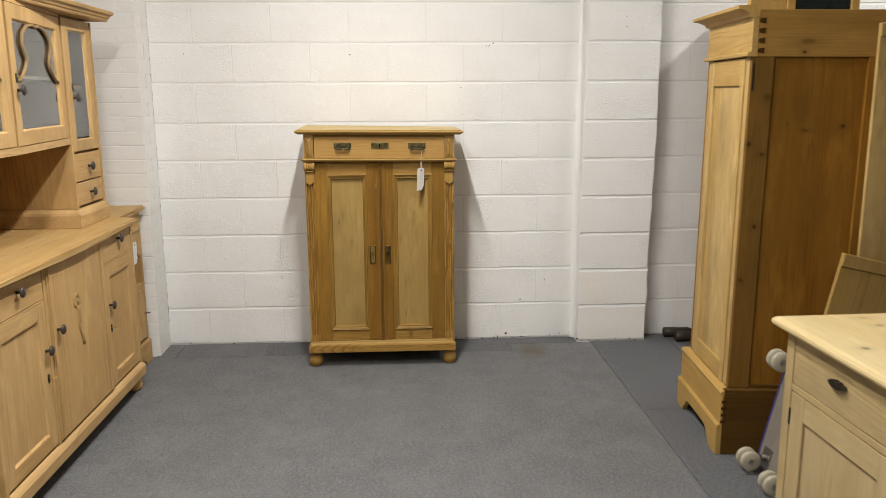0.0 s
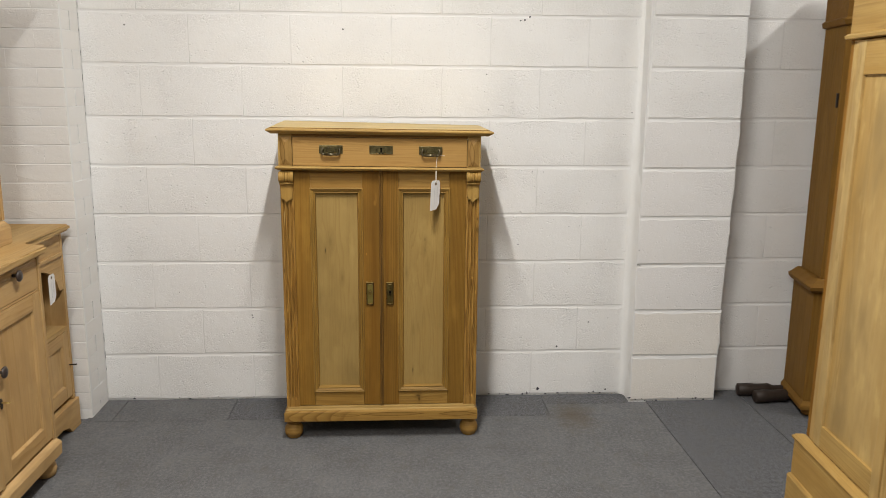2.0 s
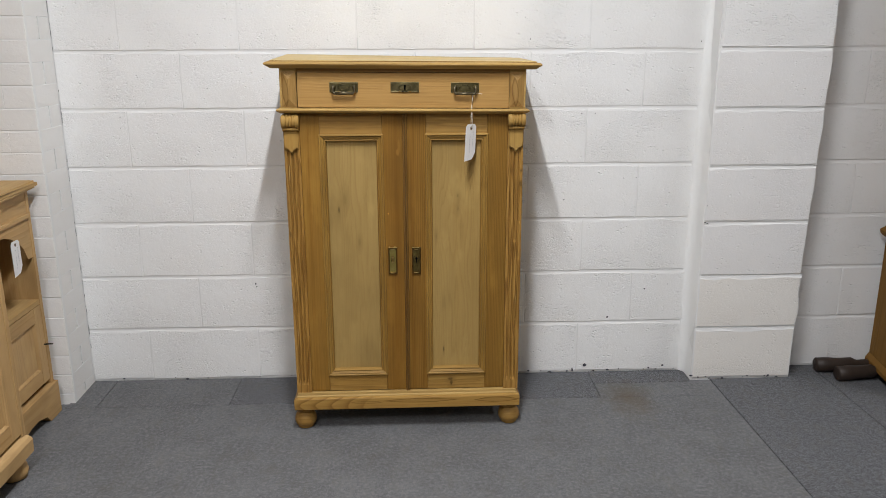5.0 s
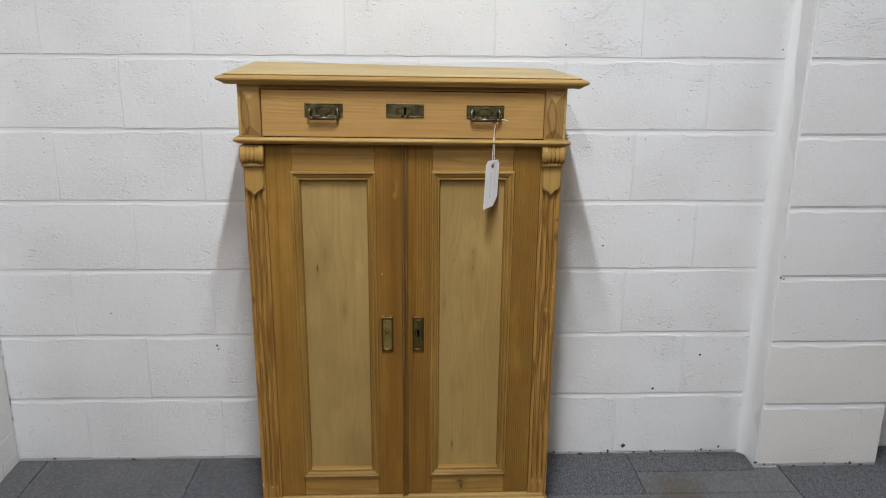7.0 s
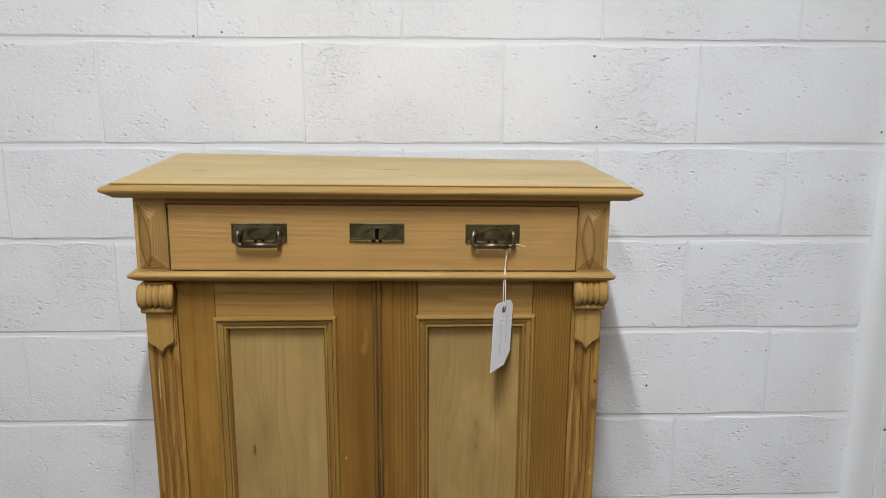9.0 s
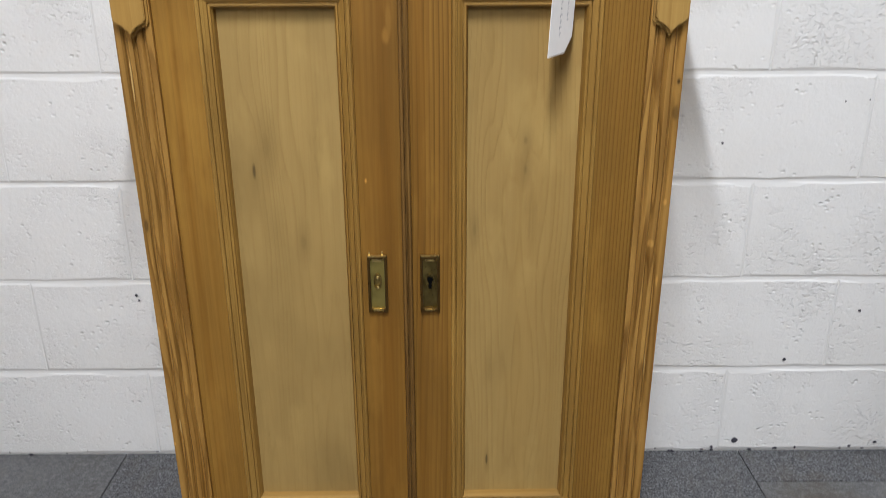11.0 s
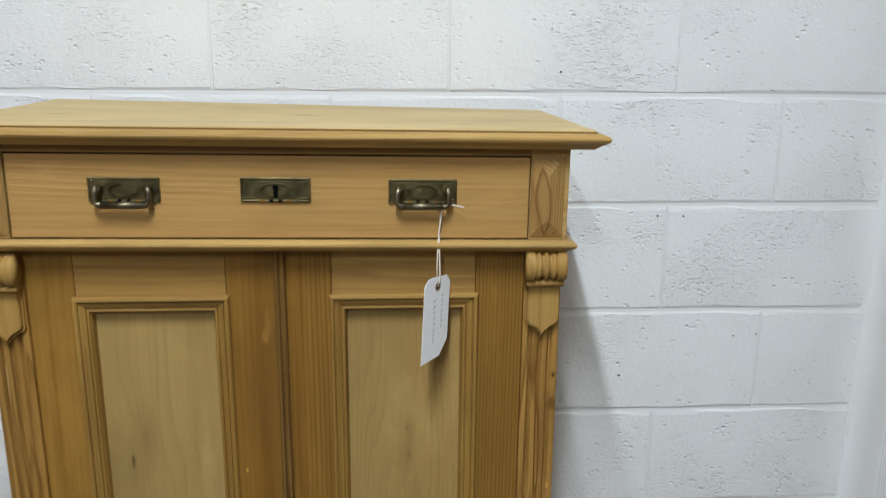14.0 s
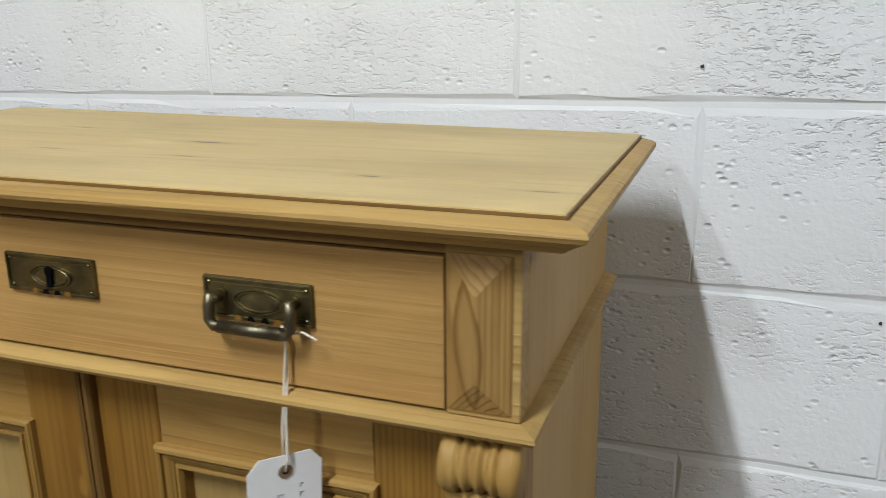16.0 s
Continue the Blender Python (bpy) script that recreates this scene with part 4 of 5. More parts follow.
def frame_ring(x0, x1, y0, y1, z0, z1, w):
    """A glazing frame of one piece: outer and inner rectangle, from x0 to x1."""
    def loop(x, o):
        return [(x, y0 + o, z0 + o), (x, y1 - o, z0 + o), (x, y1 - o, z1 - o), (x, y0 + o, z1 - o)]
    return rings([loop(x0, 0), loop(x1 - 0.002, 0), loop(x1, 0.002), loop(x1, w - 0.006), loop(x1 - 0.006, w), loop(x0, w), loop(x0, 0)], False)


def dresser():
    t = thing("dresser", pose(0, 0, 0), "stripped pine dresser with glazed upper cupboards on a sideboard base", "dresser")
    X, XE, XB = -1.128, -1.238, -1.70        # main front, set-back ends, back
    Y0, Y1 = 2.420, 3.850                    # projecting middle
    E0, E1 = 1.93, 4.320                     # ends
    # plinth and feet
    part("plinth", slab(XB, X, Y0, Y1, [(0.0, 0.078), (0.012, 0.080), (0.014, 0.125), (0.008, 0.137), (0.0, 0.145), (-0.005, 0.148)], False), PALE_Y, t)
    for y in (Y0 + 0.02, Y1 - 0.02):
        part("foot", lathe([(0.026, 0.0), (0.038, 0.006), (0.044, 0.028), (0.040, 0.048), (0.030, 0.060), (0.032, 0.0775)], 20, "Z", (X - 0.045, y, 0)), PALE_V, t, smooth=True)
    for a, c in ((Y1 + 0.016, E1), (E0, Y0 - 0.016)):
        pts = [(a, 0.0), (a + 0.10, 0.0), (a + 0.13, 0.030), (a + 0.22, 0.045), (c - 0.18, 0.045), (c - 0.12, 0.030), (c - 0.09, 0.0), (c, 0.0), (c, 0.125), (a, 0.125)]
        part("plinth", prism(pts, XE - 0.02, XE + 0.012, "YZ"), PALE_Y, t)
        part("plinth", box(XB, XE - 0.021, c - 0.02 if c == E1 else a, c if c == E1 else a + 0.02, 0.0, 0.125), PALE_Y, t)
    # carcase of the middle
    part("carcase", box(XB, X - 0.024, Y0, Y1, 0.149, 0.8655, 0.002), PALE_V, t)
    for y in (Y0, 2.842, 3.432, Y1 - 0.022):
        part("upright", box(X - 0.0235, X + 0.001, y, y + 0.022, 0.149, 0.8655, 0.0015), PALE_V, t)
    # doors and drawers of the middle
    for a, c in ((Y0 + 0.024, 2.840), (3.456, Y1 - 0.024)):
        dr = part("drawer", box(X - 0.0230, X - 0.002, a, c, 0.742, 0.853, 0.003), PALE_Y, t)
        knob(dr, X - 0.002, (a + c) / 2 + (0.006 if a > 3 else 0), 0.818 if a < 3 else 0.830)
        d = framed_door(t, X - 0.001, a, c, 0.160, 0.731)
        ky = c - 0.026 if a < 3 else a + 0.026
        knob(d, X - 0.001, ky, 0.546)
        key(d, X - 0.001, ky, 0.440)
    part("rail", box(X - 0.0232, X - 0.003, Y0 + 0.024, 2.840, 0.7325, 0.7405, 0.001), PALE_Y, t)
    part("rail", box(X - 0.0232, X - 0.003, 3.456, Y1 - 0.024, 0.7325, 0.7405, 0.001), PALE_Y, t)
    # plain middle door with a carved spray
    d = part("door", box(X - 0.0230, X + 0.006, 2.866, 3.430, 0.160, 0.853, 0.004), PALE_V, t)
    part("bead", box(X + 0.0062, X + 0.011, 3.398, 3.420, 0.165, 0.849, 0.003), PALE_V, d)
    part("bead", box(X + 0.0062, X + 0.011, 2.872, 2.894, 0.165, 0.849, 0.003), PALE_V, d)
    knob(d, X + 0.006, 2.915, 0.600)
    petals = []
    for k in range(7):
        a = math.pi * (0.10 + 0.80 * k / 6)
        for r in (0.022, 0.042):
            cy, cz = 3.115 + r * math.cos(a) * 0.7, 0.640 + r * math.sin(a) * 1.2
            petals.append(rings([[(X + 0.006 + h, cy + s * 0.009 * math.cos(2 * math.pi * q / 10), cz + s * 0.014 * math.sin(2 * math.pi * q / 10)) for q in range(10)] for s, h in ((1, 0.0), (0.85, 0.003), (0.4, 0.005), (0.05, 0.0055))]))
    stem = [(X + 0.007, 3.115 + 0.026 * (k / 9) ** 2 + 0.006 * math.sin(k), 0.640 - 0.019 * k) for k in range(10)]
    petals.append(tube(stem, 0.0052, 8))
    petals.append(tube([(X + 0.007, y + 0.012, z) for x, y, z in stem[:5]], 0.0040, 8))
    petals.append(tube([(x, y + 0.004, z) for x, y, z in stem[6:]], 0.0075, 8))
    part("carving", join(*petals), SPRAY, d, "carved flower spray", True)
    # set-back ends: open arched niche over a small panelled door
    for a, c in ((Y1 + 0.004, E1 - 0.006), (E0 + 0.006, Y0 - 0.004)):
        part("end_panel", box(XB, XE, c - 0.020, c, 0.126, 0.8655, 0.0015), PALE_V, t)
        part("end_panel", box(XB, XE, a, a + 0.020, 0.126, 0.8655, 0.0015), PALE_V, t)
        part("back", box(XB, XB + 0.012, a + 0.021, c - 0.021, 0.126, 0.8655, 0), PALE_V, t)
        part("shelf", box(XB + 0.013, XE - 0.002, a + 0.0205, c - 0.0205, 0.440, 0.458, 0.001), PALE_SHELF, t)
        part("shelf", box(XB + 0.013, XE - 0.024, a + 0.0205, c - 0.0205, 0.127, 0.143, 0.001), PALE_SHELF, t)
        n = 14
        lo, hi = a + 0.0205, c - 0.0205
        arch = [(lo, 0.8650), (lo, 0.62)] + [(lo + 0.035 + (hi - lo - 0.07) * k / n, 0.62 + 0.115 * math.sin(math.pi * k / n) ** 0.6) for k in range(n + 1)] + [(hi, 0.62), (hi, 0.8650)]
        part("arch", prism(arch, XE - 0.016, XE - 0.002, "YZ"), PALE_Y, t)
        part("rail", box(XE - 0.0015, XE + 0.006, lo, hi, 0.765, 0.780, 0.002), PALE_Y, t)
        dd = framed_door(t, XE - 0.002, lo + 0.001, hi - 0.001, 0.145, 0.437, stile=0.05)
        part("latch", tube([(XE - 0.002, c - 0.03, 0.285), (XE + 0.030, c - 0.03, 0.287)], 0.003), IRON, dd, "black iron latch pin")
    # worktop with its stepped outline
    o = 0.028
    pts = [(XB, E0 - 0.02), (XE + o, E0 - 0.02), (XE + o, Y0 - 0.055), (XE + o + 0.02, Y0 - 0.03), (X + o - 0.012, Y0 - 0.028), (X + o, Y0 - 0.005), (X + o + 0.006, 2.95), (X + o + 0.010, 3.14), (X + o + 0.006, 3.33),
           (X + o, Y1 + 0.005), (X + o - 0.012, Y1 + 0.028), (XE + o + 0.02, Y1 + 0.03), (XE + o, Y1 + 0.055), (XE + o, E1 + 0.018), (XB, E1 + 0.018)]
    top = prism(pts, 0.866, 0.893, "XY")
    bmesh.ops.bevel(top, geom=[e for e in top.edges if abs(e.verts[0].co.z - e.verts[1].co.z) < 1e-4], offset=0.008, segments=3, affect="EDGES")
    part("worktop", top, PALE_SHELF, t)
    # upper part: towers with two small drawers under a glazed door
    XU = -1.262
    CX = XU + 0.07
    for a, c in ((3.560, 3.905), (2.245, 2.590)):
        part("base", slab(XB, XU, a, c - 0.010, [(0.014, 0.8935), (0.016, 0.896), (0.016, 0.952), (0.012, 0.964), (0.004, 0.974), (0.0, 0.980)], False), PALE_Y, t)
        for y in (a, c - 0.018):
            part("tower_side", box(XB, XU, y, y + 0.018, 0.981, 1.838, 0.0015), PALE_V, t)
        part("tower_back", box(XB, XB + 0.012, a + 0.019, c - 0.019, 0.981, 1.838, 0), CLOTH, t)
        # side linings added to darken the inside
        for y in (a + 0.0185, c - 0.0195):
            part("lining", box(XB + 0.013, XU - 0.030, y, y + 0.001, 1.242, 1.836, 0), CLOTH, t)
        for z0, z1 in ((0.992, 1.097), (1.104, 1.230)):
            dr = part("drawer", box(XU - 0.30, XU - 0.002, a + 0.021, c - 0.021, z0, z1, 0.002), PALE_Y, t)
            knob(dr, XU - 0.002, (a + c) / 2, (z0 + z1) / 2)
        part("shelf", box(XB + 0.013, XU - 0.026, a + 0.019, c - 0.019, 1.232, 1.240, 0.001), PALE_Y, t)
        part("shelf", box(XB + 0.013, XU - 0.06, a + 0.019, c - 0.019, 1.525, 1.540, 0.001), LINED, t)
        d = part("door", frame_ring(XU - 0.022, XU - 0.001, a + 0.021, c - 0.021, 1.242, 1.835, 0.054), PALE_V, t)
        g = part("pane", box(XU - 0.013, XU - 0.010, a + 0.074, c - 0.074, 1.304, 1.789, 0), GLASS, d, "clear glass pane")
        g.visible_shadow = False
        ky = a + 0.048 if a > 3 else c - 0.048
        knob(d, XU - 0.001, ky + 0.02, 1.485)
        key(d, XU - 0.001, ky + 0.02, 1.537)
    # upper middle: canted glazed doors over an open recess
    plan = [(XB, 2.592), (CX, 2.592), (CX, 2.905), (XU - 0.004, 3.558), (XB, 3.558)]
    part("shelf", prism(plan, 1.278, 1.306, "XY"), PALE_Y, t)
    part("roof", prism(plan, 1.832, 1.846, "XY"), PALE_Y, t)
    part("back", box(XB, XB + 0.012, 2.592, 3.558, 0.8945, 1.831, 0), PALE_V, t)
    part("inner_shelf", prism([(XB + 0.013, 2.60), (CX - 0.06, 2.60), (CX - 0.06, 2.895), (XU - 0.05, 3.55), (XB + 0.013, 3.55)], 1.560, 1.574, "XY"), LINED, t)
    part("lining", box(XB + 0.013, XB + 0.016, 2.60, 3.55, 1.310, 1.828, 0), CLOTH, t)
    # floor, roof and end linings added to darken the inside
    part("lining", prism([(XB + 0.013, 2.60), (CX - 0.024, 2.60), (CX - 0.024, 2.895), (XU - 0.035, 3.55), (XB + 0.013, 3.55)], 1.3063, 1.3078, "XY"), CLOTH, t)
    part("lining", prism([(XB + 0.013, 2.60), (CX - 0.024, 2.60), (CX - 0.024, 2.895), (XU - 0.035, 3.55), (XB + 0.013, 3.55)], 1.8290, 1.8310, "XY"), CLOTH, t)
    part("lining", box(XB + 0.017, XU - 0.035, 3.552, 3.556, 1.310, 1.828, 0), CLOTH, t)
    for (ax, ay), (bx, by) in (((CX, 2.915), (XU - 0.004, 3.552)), ((CX, 2.596), (CX, 2.900))):
        ln = math.hypot(bx - ax, by - ay)
        ang = math.degrees(math.atan2(-(bx - ax), by - ay))
        d = part("door", frame_ring(-0.02, 0.0, 0.002, ln - 0.002, 1.308, 1.830, 0.060), PALE_V, t)
        d.matrix_basis = pose(ax, ay, 0, 0, 0, ang)
        g = part("pane", box(-0.013, -0.010, 0.061, ln - 0.061, 1.359, 1.785, 0), GLASS, d, "clear glass pane")
        g.visible_shadow = False
        lo, wide = 0.066, ln - 0.132
        curve = [(-0.004, lo + wide * f, z) for f, z in ((0.02, 1.548), (0.10, 1.565), (0.19, 1.598), (0.235, 1.630), (0.20, 1.652), (0.16, 1.690), (0.19, 1.730), (0.30, 1.760), (0.43, 1.769), (0.50, 1.762),
                                                         (0.57, 1.769), (0.70, 1.760), (0.81, 1.730), (0.84, 1.690), (0.80, 1.652), (0.765, 1.630), (0.81, 1.598), (0.90, 1.565), (0.98, 1.548))]
        part("tracery", tube(curve, 0.0072, 8), TRACERY, d, "curved darkened tracery with lobes", True)
        knob(d, 0.0, 0.040, 1.515)
        key(d, 0.0, 0.040, 1.563)
    # crown
    crown = [(0.0, 1.8465), (0.056, 1.8468), (0.059, 1.852), (0.060, 1.858), (0.066, 1.863), (0.070, 1.874), (0.080, 1.879), (0.084, 1.891), (0.076, 1.897), (0.0, 1.898)]
    part("crown", slab(XB, XU + 0.004, 2.245, 3.905, crown, False), PALE_Y, t)
    return t


dresser()
price_tag(pose(-1.212, 4.125, 0.722, 0, 0, 90), "")


# ---- the wardrobe ----
WARD_V = wood("pale_pine_wardrobe_front", (0.56, 0.40, 0.168), (0.25, 0.145, 0.042), "Z", 30, 3.2, 0.58, 0.14, rough=0.55, blotch=0.9, band=0.45, fs=1.8, smear=0.6, fibre=0.15)
WARD_H = wood("pale_pine_wardrobe_crosswise", (0.5, 0.335, 0.115), (0.26, 0.145, 0.04), "Y", 40, 2.8, 0.5, 0.08, rough=0.55)
# brown side woods: lighter frieze and darker base paint in light fading downward
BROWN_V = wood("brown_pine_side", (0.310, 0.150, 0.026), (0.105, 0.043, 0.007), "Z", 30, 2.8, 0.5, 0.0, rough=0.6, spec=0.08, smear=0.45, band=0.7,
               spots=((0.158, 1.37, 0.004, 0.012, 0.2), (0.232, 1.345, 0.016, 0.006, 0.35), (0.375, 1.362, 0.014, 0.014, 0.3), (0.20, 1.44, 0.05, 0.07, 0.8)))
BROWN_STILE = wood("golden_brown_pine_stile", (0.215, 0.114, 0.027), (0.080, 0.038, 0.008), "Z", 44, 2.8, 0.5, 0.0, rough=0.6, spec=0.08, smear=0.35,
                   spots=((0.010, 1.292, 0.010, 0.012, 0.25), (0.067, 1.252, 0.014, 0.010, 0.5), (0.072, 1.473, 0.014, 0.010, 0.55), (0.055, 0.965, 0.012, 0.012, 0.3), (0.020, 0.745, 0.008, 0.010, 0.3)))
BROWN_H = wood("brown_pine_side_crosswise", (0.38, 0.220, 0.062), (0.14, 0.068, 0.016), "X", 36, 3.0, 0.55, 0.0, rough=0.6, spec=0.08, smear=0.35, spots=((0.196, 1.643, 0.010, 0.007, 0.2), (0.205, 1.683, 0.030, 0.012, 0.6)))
BROWN_BASE_SHADED = wood("shaded_brown_pine_base", (0.110, 0.056, 0.013), (0.042, 0.019, 0.005), "X", 40, 2.6, 0.5, 0.0, rough=0.6, spec=0.08, smear=0.35)
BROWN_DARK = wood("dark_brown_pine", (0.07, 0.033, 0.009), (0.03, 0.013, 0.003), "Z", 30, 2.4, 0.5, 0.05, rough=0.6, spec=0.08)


def wardrobe():
    """Front faces local -x, its near end at local y = 0; rests on a bracketed base."""
    t = thing("wardrobe", pose(1.564, 2.928, 0.002, 0, 0.42, -4.0), "stripped pine wardrobe with a panelled door and dovetailed base", "wardrobe")
    W, D, H = 0.540, 0.53, 1.625
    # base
    # near base end darkened in colour for the shade low down
    part("base_side", box(-0.020, D, -0.022, 0.0, 0.0, 0.2855, 0.003), BROWN_BASE_SHADED, t)
    part("base_side", box(-0.020, D, W, W + 0.022, 0.0, 0.258, 0.003), BROWN_H, t)
    n = 8
    pts = [(-0.022, 0.0), (0.075, 0.0), (0.085, 0.022), (0.105, 0.032), (0.115, 0.055), (0.15, 0.068)]
    pts += [(W - y, z) for y, z in ((0.15, 0.068), (0.115, 0.055), (0.105, 0.032), (0.085, 0.022), (0.075, 0.0), (-0.022, 0.0))]
    pts += [(W + 0.022, 0.118), (-0.022, 0.118)]
    part("base_front", prism(pts, -0.042, -0.0205, "YZ"), WARD_H, t)
    part("base_front", box(-0.030, -0.0205, -0.022, W + 0.022, 0.1185, 0.258, 0.002), WARD_H, t)
    part("base_bead", rings([[(-0.0302 - o, -0.022 - o * 0.2, z), (-0.0302, -0.022 - o * 0.2, z), (-0.0302, W + 0.022 + o * 0.2, z), (-0.0302 - o, W + 0.022 + o * 0.2, z)] for o, z in ((0.0118, 0.1186), (0.0118, 0.124), (0.006, 0.132), (0.001, 0.134))]), WARD_H, t)
    part("base_moulding", rings([[(-0.020 - o, -0.0215, z), (0.0, -0.0215, z), (0.0, W + 0.022 + o, z), (-0.020 - o, W + 0.022 + o, z)] for o, z in ((0.0, 0.2585), (0.012, 0.260), (0.014, 0.269), (0.006, 0.278), (-0.012, 0.285))]), WARD_H, t)
    for k in range(4):
        part("dovetail", prism([(-0.0290, 0.140 + k * 0.029), (-0.008, 0.137 + k * 0.029), (-0.008, 0.154 + k * 0.029), (-0.0290, 0.151 + k * 0.029)], -0.0232, -0.0222), BROWN_DARK, t)
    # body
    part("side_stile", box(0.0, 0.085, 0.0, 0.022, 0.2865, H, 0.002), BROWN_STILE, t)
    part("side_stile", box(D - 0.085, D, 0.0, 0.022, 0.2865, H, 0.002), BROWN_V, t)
    part("side_rail", box(0.0855, D - 0.0855, 0.001, 0.022, 0.2865, 0.300, 0.001), BROWN_BASE_SHADED, t)
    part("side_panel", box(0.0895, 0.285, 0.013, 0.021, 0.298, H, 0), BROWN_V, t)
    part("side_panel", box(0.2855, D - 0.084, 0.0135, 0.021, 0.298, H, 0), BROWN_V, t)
    part("side", box(0.0, D, W - 0.022, W, 0.2865, H, 0.002), BROWN_V, t)
    part("back", box(D - 0.012, D, 0.0225, W - 0.0225, 0.2865, H, 0), BROWN_V, t)
    part("front_stile", box(-0.001, 0.022, 0.0225, 0.060, 0.2865, H, 0.002), WARD_V, t)
    part("front_stile", box(-0.001, 0.022, W - 0.060, W - 0.0225, 0.2865, H, 0.002), WARD_V, t)
    d = part("door", box(0.008, 0.020, 0.062, W - 0.062, 0.289, H - 0.003, 0), WARD_V, t, "pale door with a tall sunk panel")
    a, c, e, f, s = 0.062, W - 0.062, 0.289, H - 0.003, 0.045
    part("stile", box(-0.006, 0.0078, a, a + s, e, f, 0.002), WARD_V, d)
    part("stile", box(-0.006, 0.0078, c - s, c, e, f, 0.002), WARD_V, d)
    part("rail", box(-0.0054, 0.0078, a + s + 0.0005, c - s - 0.0005, f - 0.105, f, 0.002), WARD_H, d)
    part("rail", box(-0.0054, 0.0078, a + s + 0.0005, c - s - 0.0005, e, e + 0.078, 0.002), WARD_H, d)
    part("panel", box(0.0045, 0.0079, a + s, c - s, e + 0.074, f - 0.10, 0), WARD_V, d)
    part("hinge", add_box(bmesh.new(), 0.004, 0.011, -0.0016, -0.0002, f - 0.125, f - 0.020, 0.0004), IRON, t, "dark iron hinge leaf")
    # frieze and cornice
    part("frieze", box(-0.006, 0.016, -0.001, W + 0.001, H + 0.020, 1.785, 0.002), WARD_H, t)
    # brightened brown, for the light that falls on the upper end
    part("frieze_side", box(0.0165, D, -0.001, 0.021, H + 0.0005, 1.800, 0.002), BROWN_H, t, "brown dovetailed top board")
    part("frieze_side", box(0.0165, D, W - 0.021, W + 0.001, H + 0.0005, 1.800, 0.002), BROWN_H, t)
    part("frieze_moulding", rings([[(-0.006 - o, -0.004, z), (0.016, -0.004, z), (0.016, W + 0.004, z), (-0.006 - o, W + 0.004, z)] for o, z in ((0.0, H + 0.001), (0.014, H + 0.003), (0.016, H + 0.012), (0.004, H + 0.0195))]), WARD_H, t)
    part("cornice", rings([[(-0.006 - o, -0.003, z), (0.016, -0.003, z), (0.016, W + o, z), (-0.006 - o, W + o, z)] for o, z in ((0.0, 1.7705), (0.012, 1.774), (0.018, 1.786), (0.040, 1.798), (0.058, 1.803), (0.060, 1.815), (0.0, 1.817))]), WARD_H, t)
    part("top_board", box(0.0165, D, 0.0215, W - 0.0215, 1.780, 1.796, 0.001), BROWN_H, t)
    for k in range(4):
        part("dovetail", prism([(0.0175, H + 0.016 + k * 0.037), (0.042, H + 0.012 + k * 0.037), (0.042, H + 0.034 + k * 0.037), (0.0175, H + 0.030 + k * 0.037)], -0.0024, -0.0012), BROWN_DARK, t)
    return t


wardrobe()


def small_mirror_box():
    """A small pine cabinet with dark glass, set on the wardrobe."""
    t = thing("display_box", pose(1.612, 3.06, 1.8030, 0, 0.35, -4.0), "small pine box frame with dark glass on the wardrobe", "box")
    part("side", box(0.0, 0.14, 0.0, 0.02, 0.0, 0.30, 0.002), WARD_H, t)
    for x in (0.142, 0.392):
        part("post", box(x, x + 0.030, -0.012, 0.022, 0.0, 0.30, 0.002), WARD_H, t)
    part("rail", box(0.1725, 0.3915, -0.010, 0.020, 0.27, 0.30, 0.002), WARD_H, t)
    part("glass", box(0.1725, 0.3915, 0.000, 0.006, 0.0, 0.2695, 0), plain("dark_picture_glass", (0.02, 0.03, 0.028), 0.12, 0.6, 30.0, 0.6), t, "dark reflective glass")
    part("back", box(0.0, 0.42, 0.0225, 0.035, 0.0, 0.30, 0.001), WARD_H, t)


small_mirror_box()


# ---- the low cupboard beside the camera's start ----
# fronts use a darker tone of the top's pine, with their shade painted in
CREAM_D = wood("shaded_scrubbed_pine_drawer", (0.43, 0.335, 0.182), (0.24, 0.160, 0.070), "Y", 44, 2.6, 0.35, 0.10, rough=0.55, smear=0.4, fibre=0.12)
CREAM_V = wood("shaded_scrubbed_pine_upright", (0.43, 0.335, 0.182), (0.24, 0.160, 0.070), "Z", 44, 2.6, 0.30, 0.08, rough=0.55, smear=0.4, fibre=0.12, band=0.22)
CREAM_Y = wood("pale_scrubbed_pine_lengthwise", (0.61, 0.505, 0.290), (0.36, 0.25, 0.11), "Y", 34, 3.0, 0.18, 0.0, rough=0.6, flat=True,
               spots=((0.050, -0.290, 0.014, 0.009, 0.30), (0.208, -0.022, 0.016, 0.008, 0.45), (0.210, -0.098, 0.013, 0.008, 0.40), (0.330, -0.220, 0.014, 0.010, 0.35), (0.120, -0.470, 0.012, 0.009, 0.35)))


